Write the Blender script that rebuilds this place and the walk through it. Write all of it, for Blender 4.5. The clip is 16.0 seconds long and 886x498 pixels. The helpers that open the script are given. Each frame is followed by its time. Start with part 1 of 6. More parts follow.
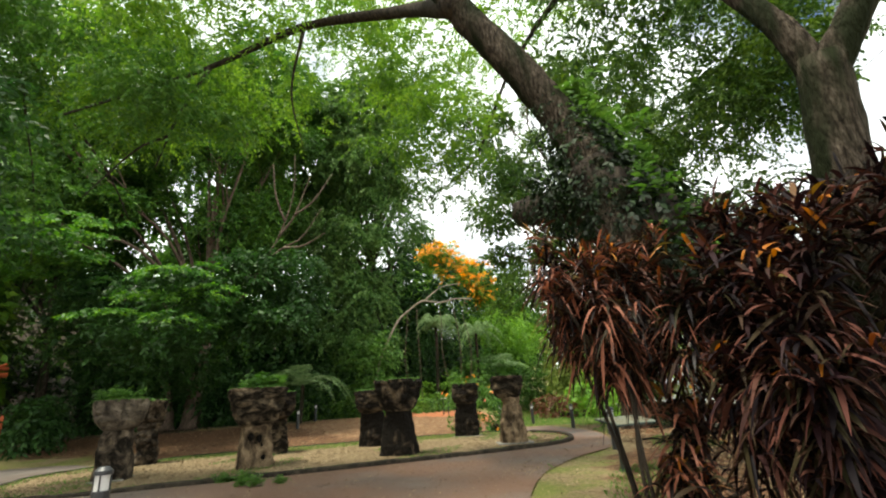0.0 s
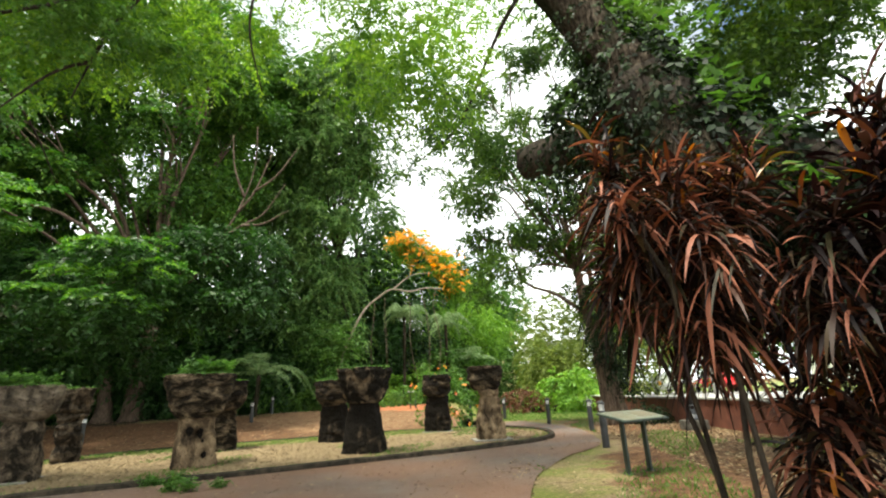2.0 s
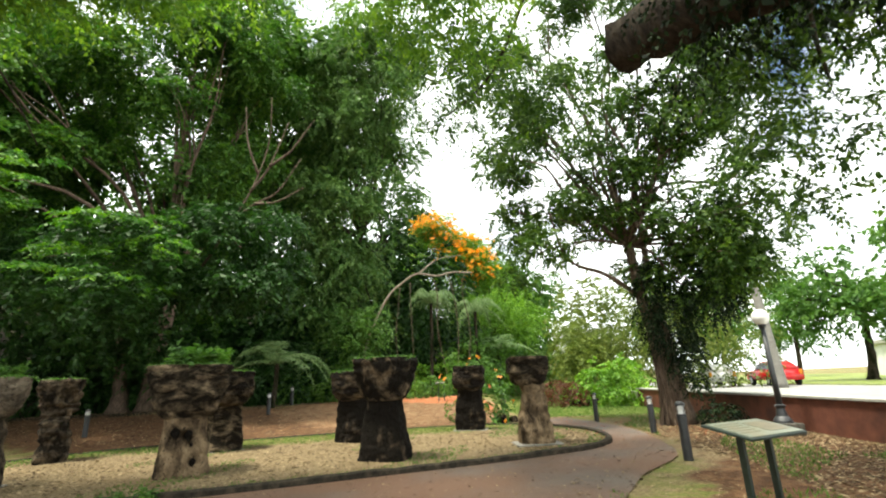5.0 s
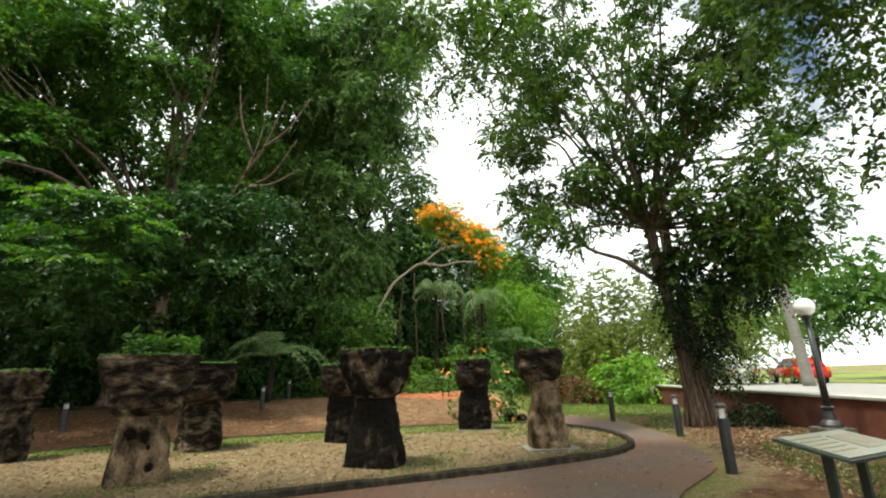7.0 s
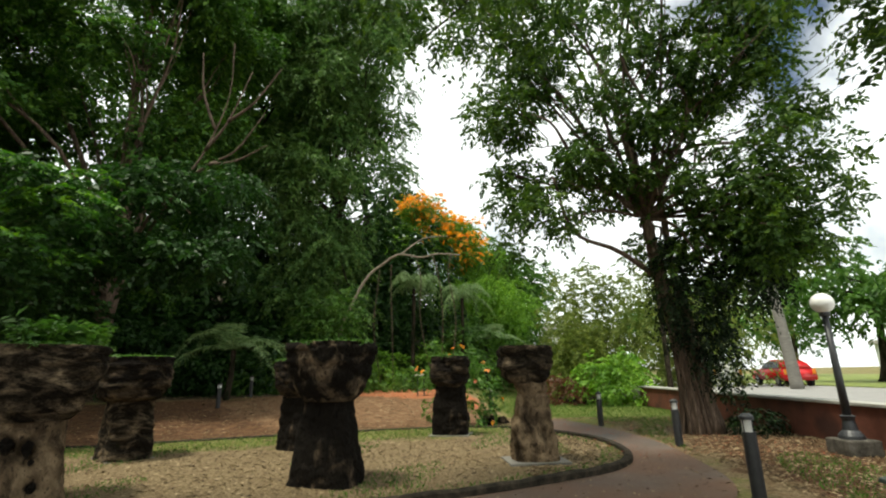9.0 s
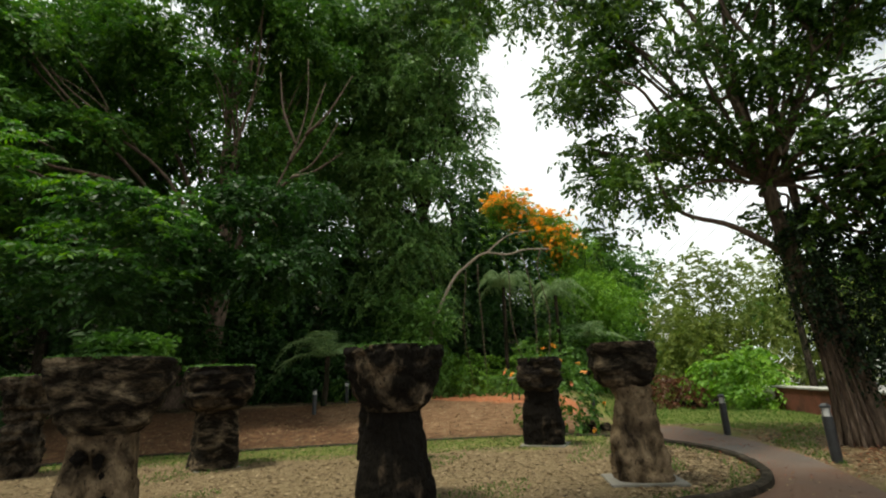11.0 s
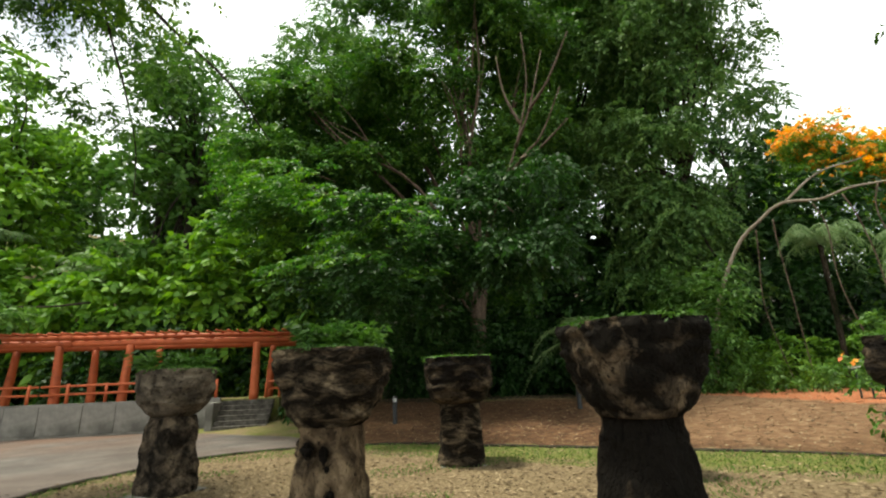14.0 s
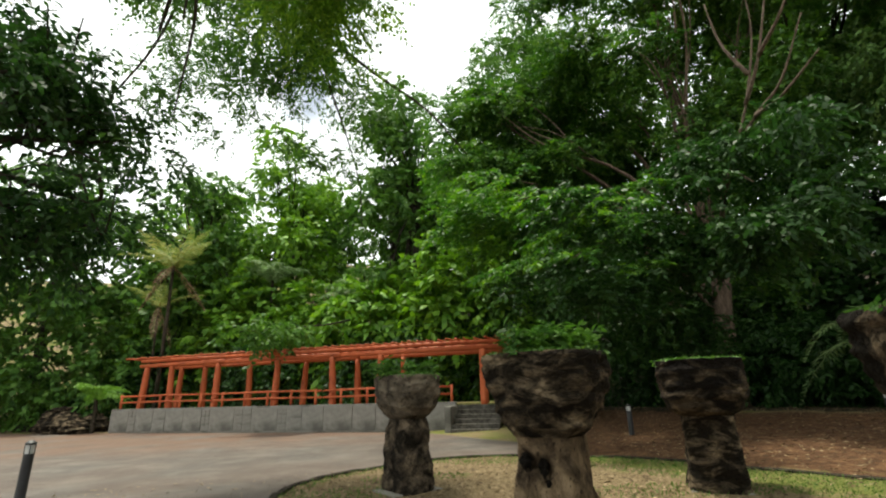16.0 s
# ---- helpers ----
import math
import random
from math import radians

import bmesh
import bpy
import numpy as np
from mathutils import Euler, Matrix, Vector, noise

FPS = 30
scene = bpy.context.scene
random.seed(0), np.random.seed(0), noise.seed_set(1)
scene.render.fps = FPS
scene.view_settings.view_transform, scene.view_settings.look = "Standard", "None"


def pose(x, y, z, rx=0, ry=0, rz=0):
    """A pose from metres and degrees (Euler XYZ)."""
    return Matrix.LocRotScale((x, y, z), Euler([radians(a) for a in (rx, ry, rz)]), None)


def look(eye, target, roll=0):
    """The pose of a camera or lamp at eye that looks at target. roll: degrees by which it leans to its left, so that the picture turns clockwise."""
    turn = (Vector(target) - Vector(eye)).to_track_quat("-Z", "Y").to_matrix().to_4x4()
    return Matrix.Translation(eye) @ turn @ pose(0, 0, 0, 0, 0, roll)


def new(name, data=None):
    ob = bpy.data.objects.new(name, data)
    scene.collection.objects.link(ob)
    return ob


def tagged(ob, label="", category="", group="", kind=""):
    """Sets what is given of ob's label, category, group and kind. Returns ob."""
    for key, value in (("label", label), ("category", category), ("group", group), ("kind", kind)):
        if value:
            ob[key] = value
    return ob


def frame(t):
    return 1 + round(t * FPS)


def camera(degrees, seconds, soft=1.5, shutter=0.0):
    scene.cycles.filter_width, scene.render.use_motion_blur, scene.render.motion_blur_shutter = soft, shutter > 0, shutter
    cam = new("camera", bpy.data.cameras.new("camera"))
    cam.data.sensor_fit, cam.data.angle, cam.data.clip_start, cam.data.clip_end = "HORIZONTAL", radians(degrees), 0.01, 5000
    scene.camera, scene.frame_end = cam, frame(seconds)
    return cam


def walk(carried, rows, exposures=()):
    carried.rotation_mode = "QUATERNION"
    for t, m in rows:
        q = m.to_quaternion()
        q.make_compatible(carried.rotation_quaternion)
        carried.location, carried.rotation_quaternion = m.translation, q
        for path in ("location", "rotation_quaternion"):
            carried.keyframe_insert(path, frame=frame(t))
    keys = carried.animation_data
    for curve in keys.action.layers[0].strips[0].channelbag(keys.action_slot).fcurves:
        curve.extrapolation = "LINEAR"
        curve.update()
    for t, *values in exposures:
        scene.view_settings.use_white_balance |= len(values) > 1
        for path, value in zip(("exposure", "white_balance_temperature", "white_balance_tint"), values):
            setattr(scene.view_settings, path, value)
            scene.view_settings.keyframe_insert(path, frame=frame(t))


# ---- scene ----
cam = camera(86.3, 16.0, soft=2.1)
PATH = [
    (0, (0.887, -1.327, 1.432), (0.744, 0.573, 2.04), -3.6),
    (0.5, (0.706, -0.901, 1.461), (0.617, 1.008, 2.053), -3.5),
    (1, (0.588, -0.529, 1.436), (0.539, 1.384, 2.019), -3.2),
    (1.5, (0.514, -0.157, 1.371), (0.491, 1.754, 1.959), -3.0),
    (2, (0.481, 0.293, 1.36), (0.473, 2.207, 1.942), -2.9),
    (2.5, (0.445, 0.62, 1.386), (0.447, 2.534, 1.967), -2.6),
    (3, (0.326, 1.015, 1.432), (0.311, 2.93, 2.006), -2.5),
    (3.5, (0.278, 1.398, 1.455), (0.235, 3.315, 2.021), -2.5),
    (4, (0.252, 1.743, 1.523), (0.182, 3.662, 2.082), -2.3),
    (4.2, (0.246, 1.903, 1.526), (0.166, 3.824, 2.078), -2.4),
    (6.5, (0.24, 3.669, 1.544), (0.079, 5.59, 2.077), -1.9),
    (7, (0.308, 3.996, 1.549), (0.152, 5.921, 2.07), -1.9),
    (7.5, (0.297, 4.396, 1.568), (0.169, 6.325, 2.081), -1.4),
    (8, (0.284, 4.689, 1.593), (0.201, 6.623, 2.097), -1.8),
    (8.2, (0.283, 4.917, 1.589), (0.217, 6.851, 2.094), -1.2),
    (10.3, (0.559, 6.183, 1.606), (0.316, 8.1, 2.119), -2.3),
    (10.5, (0.609, 6.313, 1.59), (0.295, 8.22, 2.104), -2.5),
    (11, (0.646, 6.635, 1.618), (0.178, 8.507, 2.146), -2.3),
    (11.5, (0.582, 6.952, 1.592), (-0.015, 8.784, 2.126), -2.6),
    (12, (0.599, 7.286, 1.62), (-0.133, 9.071, 2.146), -2.4),
    (12.5, (0.631, 7.664, 1.608), (-0.188, 9.413, 2.129), -1.9),
    (13, (0.581, 7.987, 1.56), (-0.418, 9.636, 2.092), -2.0),
    (13.5, (0.469, 8.308, 1.589), (-0.74, 9.808, 2.123), -2.2),
    (14, (0.403, 8.63, 1.603), (-0.99, 9.961, 2.138), -2.2),
    (14.5, (0.328, 8.869, 1.597), (-1.189, 10.047, 2.153), -1.9),
    (15, (0.175, 8.976, 1.609), (-1.467, 9.962, 2.184), -1.8),
    (15.5, (0.1, 9.031, 1.614), (-1.651, 9.803, 2.195), -1.7),
    (16, (0.108, 9.077, 1.606), (-1.721, 9.637, 2.192), -1.6),
]
EXPOSURES = [(0, 0.5, 6800, 3), (1, 0.7, 6800, 3), (2.5, 0.9, 6800, 3), (4.2, 0.9, 6800, 3), (6.3, 0.5, 6800, 3), (8.2, 0.15, 6800, 3), (10.3, -0.35, 6800, 3), (13, 0.1, 6800, 3), (15, 0.35, 6800, 3), (16, 0.2, 6800, 3)]
walk(cam, [(t, look(eye, target, roll)) for t, eye, target, roll in PATH], EXPOSURES)

# ---------------------------------------------------------------- light
world = bpy.data.worlds.new("World")
scene.world = world
world.use_nodes = True
wt = world.node_tree
wt.nodes.clear()
w_out = wt.nodes.new("ShaderNodeOutputWorld")
w_bg = wt.nodes.new("ShaderNodeBackground")
w_sky = wt.nodes.new("ShaderNodeTexSky")
w_sky.sky_type, w_sky.sun_disc = "NISHITA", False
SUN_EL, SUN_AZ = radians(73), radians(240)
w_sky.sun_elevation, w_sky.sun_rotation = SUN_EL, SUN_AZ
w_sky.air_density, w_sky.dust_density = 1.0, 1.5
w_co = wt.nodes.new("ShaderNodeTexCoord")
w_no = wt.nodes.new("ShaderNodeTexNoise")
w_no.inputs["Scale"].default_value, w_no.inputs["Detail"].default_value = 2.6, 6
w_rp = wt.nodes.new("ShaderNodeValToRGB")
w_rp.color_ramp.elements[0].position, w_rp.color_ramp.elements[1].position = 0.31, 0.44
w_mx = wt.nodes.new("ShaderNodeMix")
w_mx.data_type = "RGBA"
w_mx.inputs[7].default_value = (15.0, 15.4, 16.0, 1)
wt.links.new(w_co.outputs["Generated"], w_no.inputs["Vector"])
wt.links.new(w_no.outputs["Fac"], w_rp.inputs["Fac"])
wt.links.new(w_rp.outputs["Color"], w_mx.inputs[0])
wt.links.new(w_sky.outputs["Color"], w_mx.inputs[6])
wt.links.new(w_mx.outputs[2], w_bg.inputs["Color"])
w_bg.inputs["Strength"].default_value = 0.1
wt.links.new(w_bg.outputs["Background"], w_out.inputs["Surface"])
sun = new("sun", bpy.data.lights.new("sun", "SUN"))
sun.data.energy, sun.data.angle, sun.data.color = 5.0, radians(9), (1, 0.95, 0.85)
sun_dir = Vector((math.sin(SUN_AZ) * math.cos(SUN_EL), math.cos(SUN_AZ) * math.cos(SUN_EL), math.sin(SUN_EL)))
sun.matrix_world = look(sun_dir * 60, (0, 0, 0))


# ---------------------------------------------------------------- materials
def mat(name, stops, scale=6.0, rough=0.8, bump=0.3, bump_scale=40.0, detail=6, metal=0.0, island=0.0, rand=0.0,
        coords="Object", stain=None, stain_scale=1.0, stain_at=(0.5, 0.65), spec=0.3, translucent=0.0, stretch=(1, 1, 1), bump_dist=0.02):
    """A noise-coloured surface: stops are colours along a ramp; stain a second colour in larger patches."""
    m = bpy.data.materials.new(name)
    m.use_nodes = True
    t = m.node_tree
    b = t.nodes["Principled BSDF"]
    tc = t.nodes.new("ShaderNodeTexCoord")
    mp = t.nodes.new("ShaderNodeMapping")
    mp.inputs["Scale"].default_value = stretch
    t.links.new(tc.outputs[coords], mp.inputs["Vector"])
    no = t.nodes.new("ShaderNodeTexNoise")
    no.inputs["Scale"].default_value, no.inputs["Detail"].default_value = scale, detail
    no.inputs["Roughness"].default_value = 0.65
    t.links.new(mp.outputs["Vector"], no.inputs["Vector"])
    fac = no.outputs["Fac"]
    if island or rand:
        if island:
            src = t.nodes.new("ShaderNodeNewGeometry").outputs["Random Per Island"]
        else:
            src = t.nodes.new("ShaderNodeObjectInfo").outputs["Random"]
        ma = t.nodes.new("ShaderNodeMix")
        ma.inputs[0].default_value = island or rand
        t.links.new(fac, ma.inputs[2])
        t.links.new(src, ma.inputs[3])
        fac = ma.outputs[0]
    rp = t.nodes.new("ShaderNodeValToRGB")
    el = rp.color_ramp.elements
    while len(el) < len(stops):
        el.new(0.5)
    lo, hi = (0.2, 0.78) if (island or rand) else (0.3, 0.7)
    for i, c in enumerate(stops):
        el[i].position = lo + (hi - lo) * i / max(1, len(stops) - 1)
        el[i].color = (*c, 1)
    t.links.new(fac, rp.inputs["Fac"])
    colour = rp.outputs["Color"]
    if stain:
        n2 = t.nodes.new("ShaderNodeTexNoise")
        n2.inputs["Scale"].default_value, n2.inputs["Detail"].default_value = stain_scale, 5
        t.links.new(mp.outputs["Vector"], n2.inputs["Vector"])
        r2 = t.nodes.new("ShaderNodeValToRGB")
        r2.color_ramp.elements[0].position, r2.color_ramp.elements[1].position = stain_at
        t.links.new(n2.outputs["Fac"], r2.inputs["Fac"])
        mx = t.nodes.new("ShaderNodeMix")
        mx.data_type = "RGBA"
        mx.inputs[7].default_value = (*stain, 1)
        t.links.new(r2.outputs["Color"], mx.inputs[0])
        t.links.new(colour, mx.inputs[6])
        colour = mx.outputs[2]
    t.links.new(colour, b.inputs["Base Color"])
    b.inputs["Roughness"].default_value, b.inputs["Metallic"].default_value = rough, metal
    b.inputs["Specular IOR Level"].default_value = spec
    if bump:
        nb = t.nodes.new("ShaderNodeTexNoise")
        nb.inputs["Scale"].default_value, nb.inputs["Detail"].default_value = bump_scale, 8
        t.links.new(mp.outputs["Vector"], nb.inputs["Vector"])
        bu = t.nodes.new("ShaderNodeBump")
        bu.inputs["Strength"].default_value, bu.inputs["Distance"].default_value = bump, bump_dist
        t.links.new(nb.outputs["Fac"], bu.inputs["Height"])
        t.links.new(bu.outputs["Normal"], b.inputs["Normal"])
    if translucent:
        tr = t.nodes.new("ShaderNodeBsdfTranslucent")
        hs = t.nodes.new("ShaderNodeHueSaturation")
        hs.inputs["Value"].default_value, hs.inputs["Saturation"].default_value = 1.5, 1.1
        t.links.new(colour, hs.inputs["Color"])
        t.links.new(hs.outputs["Color"], tr.inputs["Color"])
        sh = t.nodes.new("ShaderNodeMixShader")
        sh.inputs[0].default_value = translucent
        t.links.new(b.outputs["BSDF"], sh.inputs[1])
        t.links.new(tr.outputs["BSDF"], sh.inputs[2])
        t.links.new(sh.outputs["Shader"], t.nodes["Material Output"].inputs["Surface"])
    return m


def leafmat(name, *stops, tr=0.3, rough=0.5, scale=0.55, island=0.32, spec=0.2):
    return mat(name, stops, scale=scale, rough=rough, bump=0, island=island, translucent=tr, spec=spec, detail=3)


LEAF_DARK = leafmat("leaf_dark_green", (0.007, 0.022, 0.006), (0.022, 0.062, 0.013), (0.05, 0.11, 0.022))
LEAF_MID = leafmat("leaf_mid_green", (0.019, 0.058, 0.012), (0.062, 0.142, 0.024), (0.125, 0.235, 0.041))
LEAF_RAIN = leafmat("leaf_rain_tree", (0.012, 0.036, 0.008), (0.048, 0.118, 0.019), (0.14, 0.26, 0.036), scale=0.5, island=0.3)
LEAF_ROAD = leafmat("leaf_roadside_tree", (0.011, 0.03, 0.007), (0.042, 0.09, 0.015), (0.15, 0.24, 0.032), scale=0.7, island=0.3)
# brighter leaf for bough tops: the light on them is in the colour
LEAF_TIER_LIT = leafmat("leaf_lit_layer", (0.01, 0.036, 0.008), (0.048, 0.135, 0.018), (0.2, 0.38, 0.036), scale=1.3, island=0.2, tr=0.35)
LEAF_COCO = leafmat("leaf_yellowing_palm", (0.09, 0.14, 0.035), (0.2, 0.26, 0.07), (0.4, 0.34, 0.13))
# near-black leaf: the canopy's shade is put into its colour
EPIPHYTE_SHADED = leafmat("leaf_epiphyte_shaded", (0.003, 0.006, 0.0025), (0.007, 0.016, 0.005), (0.024, 0.052, 0.01), tr=0.1, spec=0.15, rough=0.6)
LEAF_OLIVE = leafmat("leaf_olive", (0.05, 0.085, 0.018), (0.12, 0.165, 0.033), (0.22, 0.26, 0.06), tr=0.35)
CROTON = leafmat("leaf_croton", (0.03, 0.02, 0.012), (0.12, 0.045, 0.025), (0.08, 0.09, 0.03))
LEAF_BRIGHT = leafmat("leaf_bright_green", (0.045, 0.12, 0.016), (0.12, 0.25, 0.03), (0.23, 0.4, 0.048))
LEAF_FINE = leafmat("leaf_fine_canopy", (0.03, 0.085, 0.014), (0.11, 0.205, 0.03), (0.24, 0.36, 0.055), tr=0.56, scale=0.8)
LEAF_GREY = leafmat("leaf_grey_green", (0.026, 0.07, 0.018), (0.078, 0.155, 0.037), (0.16, 0.25, 0.065))
LEAF_FERN = leafmat("leaf_fern", (0.03, 0.08, 0.015), (0.07, 0.15, 0.025), (0.12, 0.22, 0.04))
LEAF_PALM = leafmat("leaf_palm", (0.07, 0.135, 0.045), (0.16, 0.25, 0.095), (0.28, 0.37, 0.18))
# ti leaves as seen backlit: the shade is put into this near-black colour
LEAF_TI_SHADED = leafmat("leaf_ti_shaded", (0.005, 0.003, 0.004), (0.008, 0.004, 0.005), (0.016, 0.006, 0.007), (0.026, 0.011, 0.009), (0.022, 0.02, 0.008), (0.08, 0.03, 0.022), tr=0.06, rough=0.6, island=0.85, spec=0.07)
# the same leaves coloured brighter, as lit, for the plants in front
LEAF_TI_LIT = leafmat("leaf_ti_lit", (0.006, 0.003, 0.003), (0.012, 0.006, 0.005), (0.024, 0.009, 0.007), (0.025, 0.021, 0.009), (0.06, 0.02, 0.014), (0.24, 0.09, 0.055), tr=0.16, rough=0.5, island=0.85, spec=0.15)
LEAF_TI_TIP = leafmat("leaf_ti_orange", (0.03, 0.01, 0.006), (0.1, 0.03, 0.01), (0.1, 0.075, 0.015), (0.34, 0.12, 0.02), tr=0.2, rough=0.35, island=0.85)
FLOWER = leafmat("flame_flowers", (0.75, 0.2, 0.05), (0.8, 0.36, 0.06), (0.6, 0.46, 0.09), tr=0.45)
FLOWER_MIX = leafmat("shrub_flowers", (0.55, 0.05, 0.04), (0.7, 0.3, 0.03), (0.65, 0.18, 0.2), tr=0.3)
DRY = leafmat("dry_leaves", (0.05, 0.032, 0.017), (0.15, 0.1, 0.052), (0.32, 0.245, 0.145), tr=0.1, rough=0.8, island=0.85)
DRY_RED = leafmat("fallen_red_leaves", (0.2, 0.04, 0.02), (0.3, 0.08, 0.04), (0.22, 0.12, 0.05), tr=0.1, rough=0.8)
BARK = mat("bark_grey_brown", [(0.008, 0.0065, 0.005), (0.028, 0.022, 0.016), (0.075, 0.06, 0.045), (0.15, 0.12, 0.092)], scale=8, stretch=(3.2, 3.2, 0.8), bump=1.0, bump_scale=9, bump_dist=0.09,
           stain=(0.014, 0.017, 0.008), stain_scale=1.0, stain_at=(0.46, 0.6), detail=10, spec=0.04, rough=0.95)
BARK_DARK = mat("bark_dark", [(0.012, 0.011, 0.01), (0.04, 0.033, 0.027), (0.07, 0.058, 0.044)], scale=5, stretch=(3, 3, 0.8), bump=0.8, bump_scale=8, bump_dist=0.05, spec=0.04, rough=0.95)
BARK_PALE = mat("bark_pale", [(0.16, 0.13, 0.10), (0.3, 0.26, 0.2)], scale=6, bump=0.4, bump_scale=20)
BARK_RED = mat("bark_reddish_brown", [(0.035, 0.023, 0.016), (0.1, 0.068, 0.047), (0.2, 0.145, 0.105)], scale=5, stretch=(3, 3, 0.6), bump=0.8, bump_scale=8, bump_dist=0.05)
BARK_LIMB = mat("bark_pinkish_grey", [(0.04, 0.029, 0.021), (0.11, 0.08, 0.06), (0.19, 0.145, 0.11)], scale=5, stretch=(2, 2, 0.8), bump=0.6, bump_scale=10, bump_dist=0.03, rough=0.95, spec=0.1)
PALM_TRUNK = mat("smooth_grey_palm_bark", [(0.17, 0.16, 0.145), (0.28, 0.265, 0.24)], scale=3, stretch=(1, 1, 4), bump=0.3, bump_scale=12)


def stone_material(name, dark, mid, pale, cover, crack=0.6, stretch=(1, 1, 1)):
    """Eroded limestone: pale weathered faces, black lichen cover, crack lines and pits."""
    m = bpy.data.materials.new(name)
    m.use_nodes = True
    t = m.node_tree
    b = t.nodes["Principled BSDF"]
    mp = t.nodes.new("ShaderNodeMapping")
    mp.inputs["Scale"].default_value = stretch
    t.links.new(t.nodes.new("ShaderNodeTexCoord").outputs["Object"], mp.inputs["Vector"])
    co = mp.outputs["Vector"]

    def noise(scale, detail, dist=0.0):
        n = t.nodes.new("ShaderNodeTexNoise")
        n.inputs["Scale"].default_value, n.inputs["Detail"].default_value = scale, detail
        n.inputs["Roughness"].default_value, n.inputs["Distortion"].default_value = 0.6, dist
        t.links.new(co, n.inputs["Vector"])
        return n.outputs["Fac"]

    def ramp(fac, *stops):
        r = t.nodes.new("ShaderNodeValToRGB")
        el = r.color_ramp.elements
        while len(el) < len(stops):
            el.new(0.5)
        for k, (p, c) in enumerate(stops):
            el[k].position, el[k].color = p, (*c, 1)
        t.links.new(fac, r.inputs["Fac"])
        return r.outputs["Color"]

    def mixed(fac, a, c, blend="MIX"):
        x = t.nodes.new("ShaderNodeMix")
        x.data_type, x.blend_type = "RGBA", blend
        t.links.new(fac, x.inputs[0])
        t.links.new(a, x.inputs[6])
        t.links.new(c, x.inputs[7])
        return x.outputs[2]

    face = ramp(noise(5, 9), (0.34, mid), (0.5, tuple((p + q) / 2 for p, q in zip(mid, pale))), (0.64, pale))
    lichen = ramp(noise(30, 8), (0.3, tuple(v * 0.5 for v in dark)), (0.7, dark))
    c = mixed(ramp(noise(2.4, 10, 0.6), (cover - 0.1, (1, 1, 1)), (cover + 0.09, (0, 0, 0))), face, lichen)
    vo = t.nodes.new("ShaderNodeTexVoronoi")
    vo.feature = "DISTANCE_TO_EDGE"
    vo.inputs["Scale"].default_value = 2.3
    wv = t.nodes.new("ShaderNodeVectorMath")
    wv.operation = "MULTIPLY_ADD"
    nv = t.nodes.new("ShaderNodeTexNoise")
    nv.inputs["Scale"].default_value, nv.inputs["Detail"].default_value = 5, 6
    t.links.new(co, nv.inputs["Vector"])
    t.links.new(nv.outputs["Color"], wv.inputs[0])
    wv.inputs[1].default_value = (0.35, 0.35, 0.35)
    t.links.new(co, wv.inputs[2])
    t.links.new(wv.outputs[0], vo.inputs["Vector"])
    vo2 = t.nodes.new("ShaderNodeTexVoronoi")
    vo2.feature = "DISTANCE_TO_EDGE"
    vo2.inputs["Scale"].default_value = 3.6
    t.links.new(wv.outputs[0], vo2.inputs["Vector"])
    near = t.nodes.new("ShaderNodeMath")
    near.operation = "MINIMUM"
    t.links.new(vo.outputs["Distance"], near.inputs[0])
    t.links.new(vo2.outputs["Distance"], near.inputs[1])
    line = ramp(near.outputs[0], (0.0, (1 - crack,) * 3), (0.032, (1, 1, 1)))
    one = t.nodes.new("ShaderNodeValue")
    one.outputs[0].default_value = 1.0
    c = mixed(one.outputs[0], c, line, "MULTIPLY")
    pits = ramp(noise(22, 3), (0.33, (0.25, 0.25, 0.25)), (0.42, (1, 1, 1)))
    c = mixed(one.outputs[0], c, pits, "MULTIPLY")
    t.links.new(c, b.inputs["Base Color"])
    b.inputs["Roughness"].default_value, b.inputs["Specular IOR Level"].default_value = 0.95, 0.1
    h1 = t.nodes.new("ShaderNodeMath")
    h1.operation = "MULTIPLY_ADD"
    t.links.new(noise(6, 12, 0.4), h1.inputs[0])
    h1.inputs[1].default_value = 1.6
    t.links.new(line, h1.inputs[2])
    bu = t.nodes.new("ShaderNodeBump")
    bu.inputs["Strength"].default_value, bu.inputs["Distance"].default_value = 1.0, 0.07
    t.links.new(h1.outputs[0], bu.inputs["Height"])
    t.links.new(bu.outputs["Normal"], b.inputs["Normal"])
    return m


STONE = stone_material("weathered_coral_stone", (0.02, 0.015, 0.01), (0.045, 0.034, 0.022), (0.3, 0.225, 0.145), 0.56, 0.35, (0.9, 0.9, 1.9))
STONE_KNOB = stone_material("dark_coral_stone", (0.018, 0.014, 0.01), (0.04, 0.031, 0.022), (0.19, 0.145, 0.1), 0.53, 0.25, (1.2, 1.2, 1.2))
STONE_BOWL = stone_material("grey_bowl_stone", (0.026, 0.021, 0.016), (0.065, 0.053, 0.04), (0.2, 0.162, 0.12), 0.44, 0.15, (0.8, 0.8, 1.0))
STONE_PALE = stone_material("weathered_tan_stone", (0.025, 0.017, 0.011), (0.085, 0.058, 0.034), (0.26, 0.187, 0.115), 0.44, 0.14, (1.1, 1.1, 0.7))
STONE_BLACK = stone_material("blackened_stone", (0.012, 0.0095, 0.007), (0.026, 0.02, 0.014), (0.17, 0.122, 0.08), 0.66, 0.15, (1.1, 1.1, 0.7))
STONE_BLACK_CAP = stone_material("blackened_layered_stone", (0.013, 0.01, 0.008), (0.028, 0.021, 0.015), (0.17, 0.125, 0.08), 0.56, 0.25, (0.9, 0.9, 1.9))
